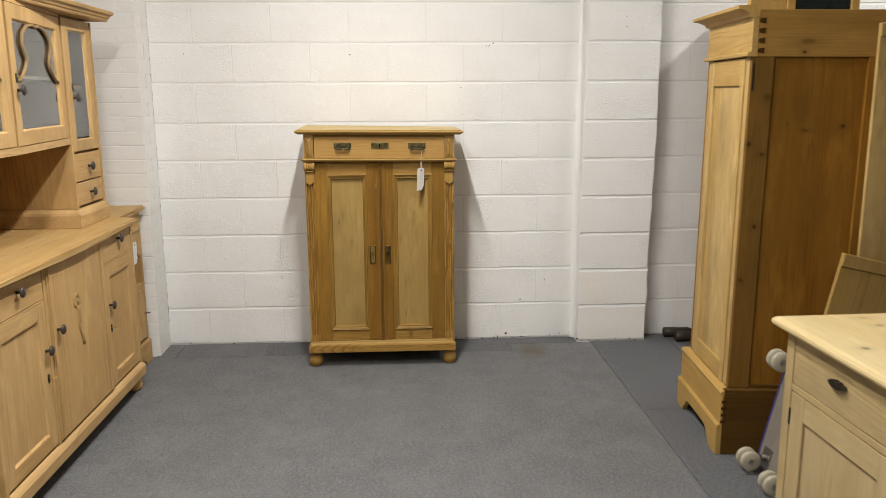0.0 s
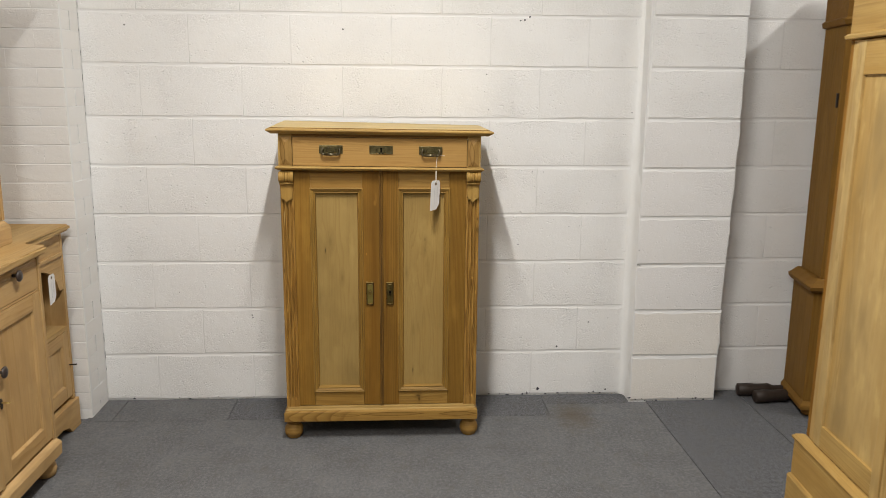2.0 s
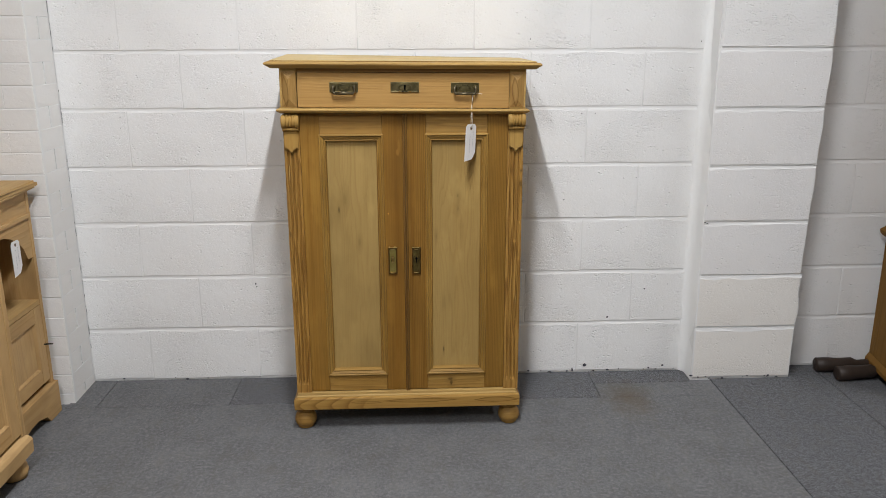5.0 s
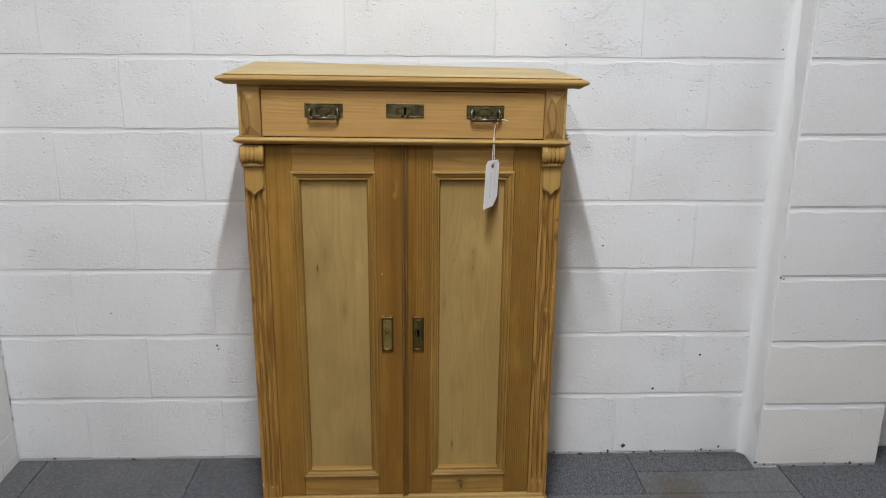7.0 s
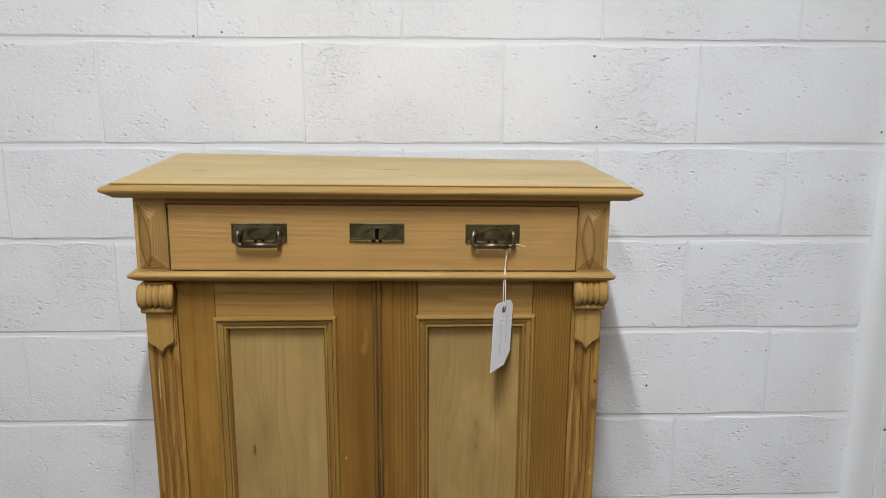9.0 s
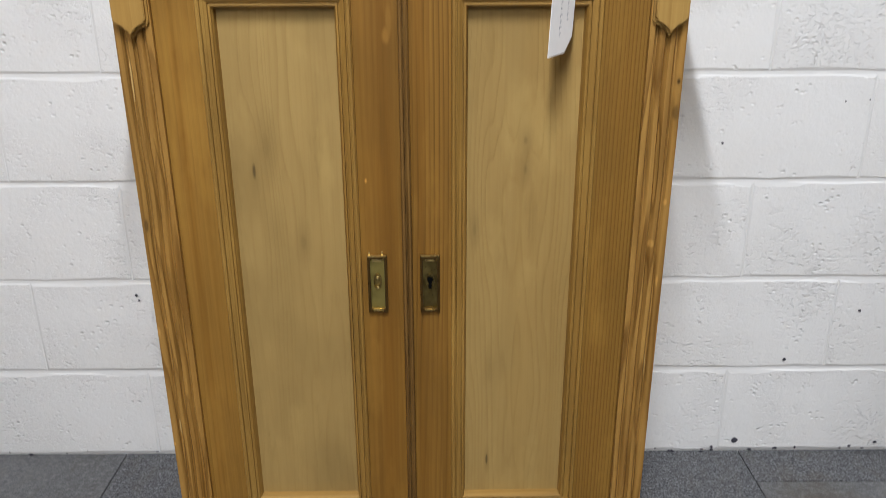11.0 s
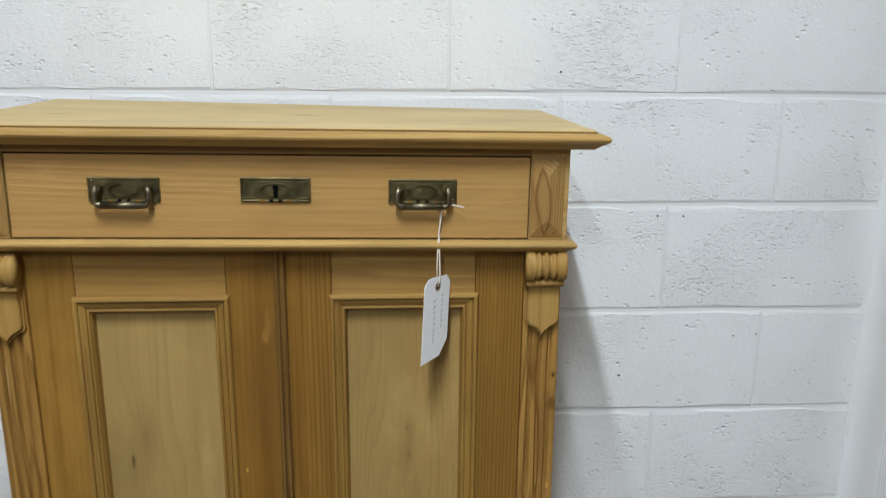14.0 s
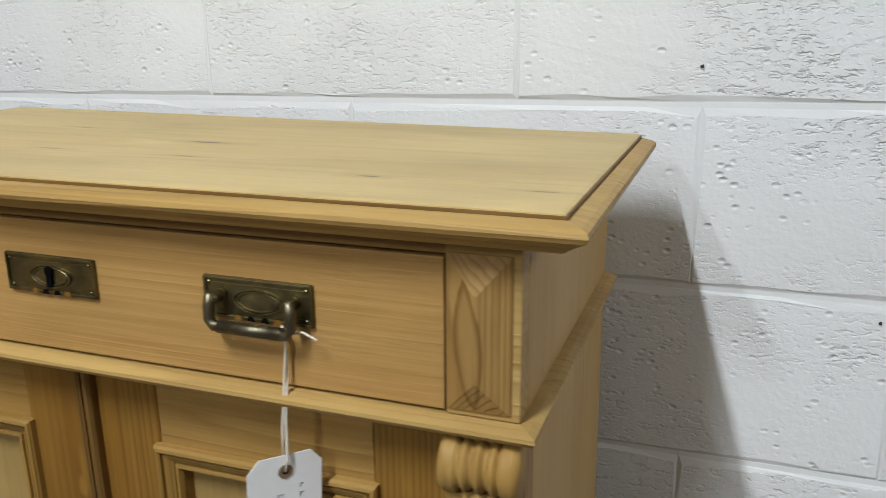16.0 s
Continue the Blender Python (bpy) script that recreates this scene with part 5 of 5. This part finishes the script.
def low_cupboard():
    t = thing("sideboard", pose(1.352, 2.050, 0, 0, 0, 1.5), "pale scrubbed pine sideboard with drawers over panelled doors", "sideboard")
    L, D = 1.10, 0.50                         # runs toward local -y, front faces -x
    part("plinth", box(0.015, D, -L + 0.015, -0.015, 0.0, 0.08, 0.003), CREAM_Y, t)
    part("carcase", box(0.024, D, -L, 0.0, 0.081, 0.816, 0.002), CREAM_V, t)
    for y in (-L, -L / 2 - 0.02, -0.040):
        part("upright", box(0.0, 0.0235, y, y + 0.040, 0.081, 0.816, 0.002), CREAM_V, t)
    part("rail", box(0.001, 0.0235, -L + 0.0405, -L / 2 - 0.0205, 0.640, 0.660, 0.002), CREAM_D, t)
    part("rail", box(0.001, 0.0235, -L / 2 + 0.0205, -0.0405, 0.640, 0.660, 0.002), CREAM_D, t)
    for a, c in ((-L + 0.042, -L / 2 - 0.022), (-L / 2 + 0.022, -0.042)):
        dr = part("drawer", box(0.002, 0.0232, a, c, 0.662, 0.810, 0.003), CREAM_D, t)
        m = (a + c) / 2
        pull = prism([(m + 0.014 + 0.037 * u, 0.742 + 0.012 * v) for u, v in ((-1, 0), (-0.75, 0.5), (-0.6, 0.2), (-0.3, 0.9), (0, 0.6), (0.3, 0.9), (0.6, 0.2), (0.75, 0.5), (1, 0), (0.7, -0.6), (0.3, -0.9), (-0.3, -0.9), (-0.7, -0.6))], -0.012, 0.0018, "YZ")
        part("handle", pull, IRON, dr, "dark iron shaped cup pull")
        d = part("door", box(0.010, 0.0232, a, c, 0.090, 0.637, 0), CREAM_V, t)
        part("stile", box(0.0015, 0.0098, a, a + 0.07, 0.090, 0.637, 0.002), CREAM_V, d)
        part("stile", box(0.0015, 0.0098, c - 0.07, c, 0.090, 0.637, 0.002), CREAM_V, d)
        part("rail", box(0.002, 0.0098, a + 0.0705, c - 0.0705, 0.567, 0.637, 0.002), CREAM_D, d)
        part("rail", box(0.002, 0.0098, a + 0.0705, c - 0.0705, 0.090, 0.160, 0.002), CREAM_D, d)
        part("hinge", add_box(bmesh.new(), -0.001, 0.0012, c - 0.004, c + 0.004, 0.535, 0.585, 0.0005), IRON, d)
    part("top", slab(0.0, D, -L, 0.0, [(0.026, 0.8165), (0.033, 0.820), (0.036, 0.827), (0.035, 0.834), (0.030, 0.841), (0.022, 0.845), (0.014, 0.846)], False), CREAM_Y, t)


low_cupboard()


# ---- a furniture dolly on its side and leaning boards ----
WHEEL = plain("cream_plastic_wheel", (0.42, 0.38, 0.29), 0.45, 0.15, 40.0)
STEEL = metal("dull_steel", (0.45, 0.44, 0.42), 0.4, (0.15, 0.13, 0.11), 0.5)
BOARD = plain("grey_board", (0.21, 0.185, 0.15), 0.7, 0.2, 12.0)
BLUE = plain("blue_edging", (0.06, 0.06, 0.28), 0.5)


def dolly():
    t = thing("furniture_dolly", pose(1.655, 2.65, 0.001, 0, 13, 0), "furniture dolly stood on edge with cream twin casters", "dolly")
    part("platform", box(0.0, 0.018, -0.17, 0.165, 0.004, 0.56, 0.004), BOARD, t)
    part("edging", box(-0.002, 0.020, 0.1655, 0.171, 0.004, 0.56, 0.001), BLUE, t, "blue edge band")
    for y, z in ((0.10, 0.478), (0.10, 0.058), (-0.10, 0.056), (-0.10, 0.478)):
        c = part("caster", join(add_box(bmesh.new(), -0.006, -0.0005, y - 0.03, y + 0.03, z - 0.04, z + 0.04, 0.002), tube([(-0.004, y, z), (-0.03, y, z)], 0.012, 12),
                                add_box(bmesh.new(), -0.075, -0.028, y - 0.006, y + 0.006, z - 0.026, z + 0.004, 0.003)), STEEL, t)
        for s in (-1, 1):
            part("wheel", lathe([(0.012, -0.010), (0.036, -0.010), (0.040, -0.006), (0.040, 0.006), (0.036, 0.010), (0.012, 0.010)], 24, "Y", (-0.075, y + s * 0.020, z - 0.018)), WHEEL, c, "cream plastic wheel", True)
            part("hub", lathe([(0.011, -0.012), (0.011, 0.012)], 14, "Y", (-0.075, y + s * 0.020, z - 0.018)), STEEL, c)


dolly()


BOARD_V = wood("brown_board", (0.42, 0.285, 0.100), (0.22, 0.125, 0.036), "Z", 30, 2.6, 0.4, 0.06)


def leaning_board(m, w, h, mat, label, name="panel"):
    t = thing(name, m, label, "panel")
    part("board", box(0, w, 0, 0.018, 0.0, h, 0.003), mat, t)
    part("batten", box(0.0, w, -0.008, -0.0005, h - 0.05, h - 0.002, 0.003), mat, t)


leaning_board(pose(1.722, 2.712, 0.112, -2, 13, 0), 0.48, 0.80, BOARD_V, "brown pine board leaning behind the sideboard")
leaning_board(pose(1.985, 2.782, 0.001, 0, 0, -3), 0.30, 1.74, WARD_V, "pale pine plank leaning against the wardrobe", "plank")


# ---- the two-stage brown cupboard in the alcove and what lies beside it ----
TALL_V = wood("golden_brown_pine_cupboard", (0.235, 0.128, 0.030), (0.10, 0.048, 0.010), "Z", 34, 2.8, 0.5, 0.12, rough=0.6, spec=0.08, smear=0.3)
TALL_H = wood("golden_brown_pine_crosswise", (0.215, 0.114, 0.027), (0.09, 0.042, 0.009), "X", 36, 2.8, 0.5, 0.0, rough=0.6, spec=0.08, smear=0.3)
TALL_DOOR = wood("red_brown_pine_door", (0.150, 0.064, 0.012), (0.06, 0.024, 0.005), "Z", 34, 2.8, 0.5, 0.06, rough=0.6, spec=0.08)


def alcove_cupboard():
    t = thing("tall_cupboard", pose(2.022, 4.262, 0.0, 0, 0, -10), "tall brown two-stage pine cupboard standing in the alcove", "cupboard")
    W, D = 0.80, 0.29
    for x in (0.045, W - 0.045):
        part("foot", lathe([(0.02, 0.0), (0.032, 0.006), (0.034, 0.022), (0.024, 0.034), (0.026, 0.0395)], 16, "Z", (x, 0.045, 0)), TALL_H, t, smooth=True)
        part("foot", lathe([(0.02, 0.0), (0.032, 0.006), (0.034, 0.022), (0.024, 0.034), (0.026, 0.0395)], 16, "Z", (x, D - 0.04, 0)), TALL_H, t, smooth=True)
    part("base", slab(0.0, W, 0.0, D, [(0.0, 0.040), (0.012, 0.042), (0.013, 0.060), (0.004, 0.074), (0.0, 0.080)]), TALL_H, t)
    part("lower_body", box(0.0, W, 0.0, D, 0.081, 0.590, 0.003), TALL_V, t)
    d = part("door", box(0.045, W - 0.045, -0.012, -0.0005, 0.10, 0.575, 0.003), TALL_DOOR, t)
    part("ledge", slab(0.0, W, 0.0, D, [(0.0, 0.5905), (0.014, 0.593), (0.026, 0.606), (0.028, 0.620), (0.012, 0.630), (-0.012, 0.648)]), TALL_H, t)
    part("upper_body", box(0.030, W - 0.030, 0.030, D, 0.6485, 1.74, 0.003), TALL_V, t)
    part("upper_door", box(0.075, W - 0.075, 0.018, 0.0295, 0.68, 1.70, 0.003), TALL_DOOR, t)
    part("hinge", box(0.022, 0.0295, 0.036, 0.05, 1.40, 1.46, 0.001), IRON, t)
    part("cornice", slab(0.030, W - 0.030, 0.030, D, [(0.0, 1.7405), (0.012, 1.745), (0.018, 1.765), (0.004, 1.775), (0.004, 1.87), (0.022, 1.885), (0.030, 1.905), (0.0, 1.907)]), TALL_H, t)


alcove_cupboard()


def turned_leg(m):
    t = thing("turned_wood", m, "dark turned wooden leg lying loose on the carpet", "wood turning", "loose turnings")
    part("leg", lathe([(0.024, 0.0), (0.030, 0.004), (0.031, 0.05), (0.027, 0.10), (0.029, 0.15), (0.024, 0.16), (0.018, 0.175), (0.020, 0.21), (0.012, 0.25)], 18, "X"), DARKWOOD, t, smooth=True)


turned_leg(pose(1.836, 4.535, 0.0315, 0, -1.5, -4))
turned_leg(pose(1.880, 4.440, 0.0315, 0, -1.5, 3))

# ---- wear on the walls ----
DARK_MARKS = plain("dark_wall_marks", (0.062, 0.060, 0.078), 0.8, 0.3, 200.0)


def wall_marks():
    """Nail holes, chips and scuffs in the paint of the block wall, and the nib corner's shadow line."""
    bm = bmesh.new()
    rng = random.Random(21)

    def fleck(x, y, z, rx, rz):
        rx, rz = rx * 0.75, rz * 0.75
        n = 7
        ring = [bm.verts.new((x + rx * rng.uniform(0.55, 1.1) * math.cos(2 * math.pi * k / n), y, z + rz * rng.uniform(0.55, 1.1) * math.sin(2 * math.pi * k / n))) for k in range(n)]
        tip = bm.verts.new((x, y - 0.0008, z))
        for k in range(n):
            bm.faces.new((ring[k], ring[(k + 1) % n], tip))

    y = WALL_Y - 0.0028
    for x, z, s in ((-1.002, 1.724, 0.006), (-0.062, 1.717, 0.006), (0.742, 1.766, 0.008), (0.764, 1.780, 0.006), (0.724, 1.764, 0.005), (-0.507, 0.417, 0.006), (-0.503, 0.404, 0.004), (1.091, 0.371, 0.007), (0.941, 0.249, 0.007),
                    (0.576, 1.530, 0.005), (0.568, 1.453, 0.003), (0.856, 0.034, 0.013), (0.797, 1.093, 0.004), (1.185, 0.39, 0.003), (-0.300, 1.567, 0.004), (-0.239, 1.576, 0.004), (1.248, 1.364, 0.004), (0.588, 1.374, 0.004),
                    (0.978, 0.836, 0.003), (0.740, 0.751, 0.005), (0.850, 1.092, 0.004), (-0.976, 1.090, 0.004), (-0.979, 1.048, 0.003), (-0.835, 0.530, 0.004), (1.027, 0.839, 0.003),
                    (0.803, 0.016, 0.007), (1.131, 0.015, 0.006), (0.616, 0.012, 0.006), (1.002, 0.013, 0.006), (1.190, 0.026, 0.007)):
        fleck(x, y, z, s, s * 0.9)
    # thin dark flecks draw the shadow line where nib and wall meet
    for k in range(46):
        z = rng.uniform(0.05, 2.2)
        fleck(NIB_X + 0.0025 + 0.0015 * math.sin(7 * z), y - 0.0005, z, rng.uniform(0.0006, 0.0016), rng.uniform(0.006, 0.03))
    for x, z, s in ((1.286, 0.672, 0.006), (1.296, 0.668, 0.005), (1.282, 0.019, 0.008), (1.29, 0.74, 0.003), (1.36, 0.005, 0.006)):
        fleck(x, PIER_Y - 0.0028, z, s * 1.4, s * 0.7)
    for x, z in ((1.516, 1.921), (1.519, 1.865)):
        fleck(x, PIER_Y - 0.0028, z, 0.005, 0.005)
    for k in range(24):
        x = rng.choice((rng.uniform(0.53, 1.26), rng.uniform(0.53, 1.26), rng.uniform(-1.1, -0.35)))
        s = rng.uniform(0.002, 0.007)
        fleck(x, y, rng.uniform(0.002, 0.016), s * 1.5, s * 0.8)
    for k in range(10):
        s = rng.uniform(0.002, 0.007)
        fleck(rng.uniform(PIER_X0 + 0.01, PIER_X1 - 0.02), PIER_Y - 0.0028, rng.uniform(0.002, 0.014), s * 1.5, s)
    tagged(part("paint_chips", bm, DARK_MARKS), "small dark chips and nail holes in white paint, and a painted shadow line down the nib corner", "paint chips", kind="stuff")


wall_marks()


# ---- blocks and bricks, each a piece of its wall ----
def masonry_mesh(name, w, h, seed, soft=0.010, depth=0.020, rough_end=0.0):
    """A block's face with worn arrises over its half of a struck, paint-filled joint; w along x, h along z, facing -y."""
    rng = random.Random(seed)
    bm = bmesh.new()
    nx = 7 if w > 0.3 else (4 if w > 0.15 else 2)
    k = soft / 0.0125
    border = [(-w / 2 + w * i / nx, -h / 2) for i in range(nx)] + [(w / 2, -h / 2), (w / 2, -h / 6), (w / 2, h / 6)] + [(w / 2 - w * i / nx, h / 2) for i in range(nx)] + [(-w / 2, h / 2), (-w / 2, h / 6), (-w / 2, -h / 6)]
    front, edge, floor_edge, back = [], [], [], []
    for x, z in border:
        end = abs(abs(x) - w / 2) < 1e-6
        top, low = z > h / 2 - 1e-6, z < 1e-6 - h / 2
        cut = rough_end * rng.uniform(0.0, 1.0) if (rough_end and x > w / 2 - 1e-6) else 0.0
        wear = rng.uniform(0.6, 1.5) * k
        side = math.copysign(1.0, x) if end else 0.0
        fx, ex = x - side * 0.0040 * wear, x - side * 0.0014 * k
        fz = z - 0.0120 * wear if top else (z + 0.0055 * wear if low else z)
        ez = z - 0.0060 * k if top else (z + 0.0014 * k if low else z)
        sunk = (0.0022 if (top or low) else 0.0004) * k
        front.append(bm.verts.new((fx - cut, rng.uniform(-0.0007, 0.0007), fz)))
        edge.append(bm.verts.new((ex - cut, sunk, ez)))
        floor_edge.append(bm.verts.new((x + side * 0.0004 - cut, sunk + 0.0004, z + (0.0004 if top else -0.0004 if low else 0.0))))
        back.append(bm.verts.new((x - cut, depth, z)))
    n = len(border)
    for a, c, slot in ((front, edge, 1), (edge, floor_edge, 1), (floor_edge, back, 1)):
        for q in range(n):
            bm.faces.new((a[q], a[(q + 1) % n], c[(q + 1) % n], c[q])).material_index = slot
    bm.faces.new(front)
    bmesh.ops.recalc_face_normals(bm, faces=bm.faces)
    me = bpy.data.meshes.new(name)
    bm.to_mesh(me)
    bm.free()
    return me


MESHES = {}


def piece(kind, wall, material, x, y, z, w, h, turn=0.0, rough_end=0.0, soft=0.0125):
    k = (kind, round(w, 2), round(h, 3), random.randrange(5), rough_end, material.name, soft)
    if k not in MESHES:
        MESHES[k] = masonry_mesh(kind, round(w, 2), h, hash((round(w * 1000), round(h * 1000), k[3])) % 99991, soft, rough_end=rough_end)
        MESHES[k].materials.append(material)
        MESHES[k].materials.append(JOINT)
    ob = new(kind, MESHES[k])
    w0 = round(w, 2)
    ob.matrix_basis = pose(x, y + random.uniform(-0.0005, 0.0005), z, random.uniform(-0.08, 0.08), 0, turn + random.uniform(-0.06, 0.06)) @ Matrix.Diagonal((w / w0, 1, 1, 1))
    ob.parent = wall
    return ob


def lay(kind, wall, material, x0, x1, y, z0, pitch_z, courses, pitch_x, odd, even, joint=0.0, turn=None, soft=0.0125, rough_end=0.0, bed={}):
    """Courses of pieces between x0 and x1; odd and even give where one upright joint lies."""
    for k in range(courses):
        z = z0 + k * pitch_z + bed.get(k, 0.0)
        hk = pitch_z + bed.get(k + 1, 0.0) - bed.get(k, 0.0)
        s = odd if k % 2 else even
        first = s - math.ceil((s - x0) / pitch_x) * pitch_x
        cuts = [x0] + [c for c in (first + i * pitch_x for i in range(40)) if x0 + 0.03 < c < x1 - 0.03] + [x1]
        for i, (a, c) in enumerate(zip(cuts, cuts[1:])):
            side = random.choice((0.0, 0.0, 0.3)) * joint
            a2 = a + (side if i else 0.0)
            c2 = c - (side if i < len(cuts) - 2 else 0.0)
            end = rough_end if i == len(cuts) - 2 else 0.0
            piece(kind, wall, material, (a2 + c2) / 2, y, z + hk / 2, c2 - a2 + 0.0016, hk - joint, rough_end=end, soft=soft)


random.seed(5)
COURSE, FOOT = 0.2225, 0.0055
lay("block", WALLS["wall_north"], WHITE, NIB_X, PIER_X0 + 0.004, WALL_Y, FOOT, COURSE, 13, 0.4425, 1.034, 0.817, bed={6: -0.0065})
PIER_EDGES = [(1.285, 1.284, 1.282, 1.283, 1.284, 1.287, 1.292)[k] if k < 7 else 1.281 + 0.002 * k for k in range(13)]      # the arris wavers
for k, a in enumerate(PIER_EDGES):
    # the pier leans a little with height
    c = PIER_X1 - 0.003 + 0.0028 * k + random.uniform(-0.004, 0.004)
    piece("block", WALLS["pier"], CREAM_PAINT if k < 2 else (DULL_PAINT if k < 6 else WHITE), (a + c) / 2, PIER_Y + random.uniform(-0.0007, 0.0007), FOOT + (k + 0.5) * COURSE, c - a, COURSE - 0.0034, rough_end=0.012)
lay("block", WALLS["wall_alcove"], WHITE, PIER_X1 - 0.002, 3.50, ALCOVE_Y, FOOT, COURSE, 13, 0.4425, 1.937, 2.158)
for k in range(13):
    # the pier's return into the alcove
    piece("block", WALLS["pier"], WHITE, PIER_X1 - 0.006, (PIER_Y + ALCOVE_Y) / 2 + 0.006, FOOT + (k + 0.5) * COURSE, ALCOVE_Y - PIER_Y - 0.018, COURSE - 0.003, 90)


def smooth_return():
    """The inner return of the pier, run smooth with plaster and paint and rounded into the wall."""
    rng = random.Random(8)
    loops = []
    for i in range(14 * 4 + 1):
        z = min(0.001 + i * 0.0525, ROOM[3] - 0.002)
        k = (z - FOOT) / COURSE - 0.5
        j = max(0, min(11, int(k)))
        f = max(0.0, min(1.0, k - j))
        e = PIER_EDGES[j] * (1 - f) + PIER_EDGES[j + 1] * f + rng.uniform(-0.0012, 0.0012)
        w = e - 0.029 + rng.uniform(-0.002, 0.002)
        loop = [(e + 0.016, PIER_Y + 0.020), (e + 0.0045, PIER_Y + 0.0005), (e + 0.001, PIER_Y + 0.003), (e - 0.0015, PIER_Y + 0.010)]
        for q in range(10):
            a = math.pi / 2 * q / 9
            loop.append((e - 0.003 - (e - 0.003 - w) * (1 - math.cos(a)), WALL_Y - 0.044 + 0.0435 * math.sin(a)))
        loop += [(w - 0.004, WALL_Y + 0.003), (e + 0.016, WALL_Y + 0.004)]
        loops.append([(x, y, z) for x, y in loop])
    part("plaster_return", rings(loops), CORNER, WALLS["pier"], "smooth rounded plaster return")


smooth_return()
# a square filled hole low in the alcove wall
part("filled_hole", rings([[(x, y, z) for x, z in ((1.917 + i, 0.041 + i), (1.965 - i, 0.044 + i), (1.963 - i, 0.101 - i), (1.915 + i, 0.103 - i))] for i, y in ((0.0, ALCOVE_Y + 0.003), (0.0, ALCOVE_Y - 0.0008), (0.003, ALCOVE_Y - 0.0014), (0.008, ALCOVE_Y - 0.0004))]), WHITE, WALLS["wall_alcove"], "square painted-over filling")
BRICK = 0.0786
lay("brick", WALLS["nib"], WHITE_BRICK, -1.80, NIB_X, NIB_Y, -0.037, BRICK, 38, 0.236, -1.303, -1.424, joint=0.0, soft=0.0055)
for k in range(38):
    z = -0.037 + (k + 0.5) * BRICK
    if k % 2:
        piece("brick", WALLS["nib"], WHITE_BRICK, NIB_X, NIB_Y + 0.100, z, 0.196, BRICK - 0.0006, 90, soft=0.0024)
    else:
        piece("brick", WALLS["nib"], WHITE_BRICK, NIB_X, NIB_Y + 0.052, z, 0.100, BRICK - 0.0006, 90, soft=0.0024)
        piece("brick", WALLS["nib"], WHITE_BRICK, NIB_X, NIB_Y + 0.154, z, 0.088, BRICK - 0.0006, 90, soft=0.0024)
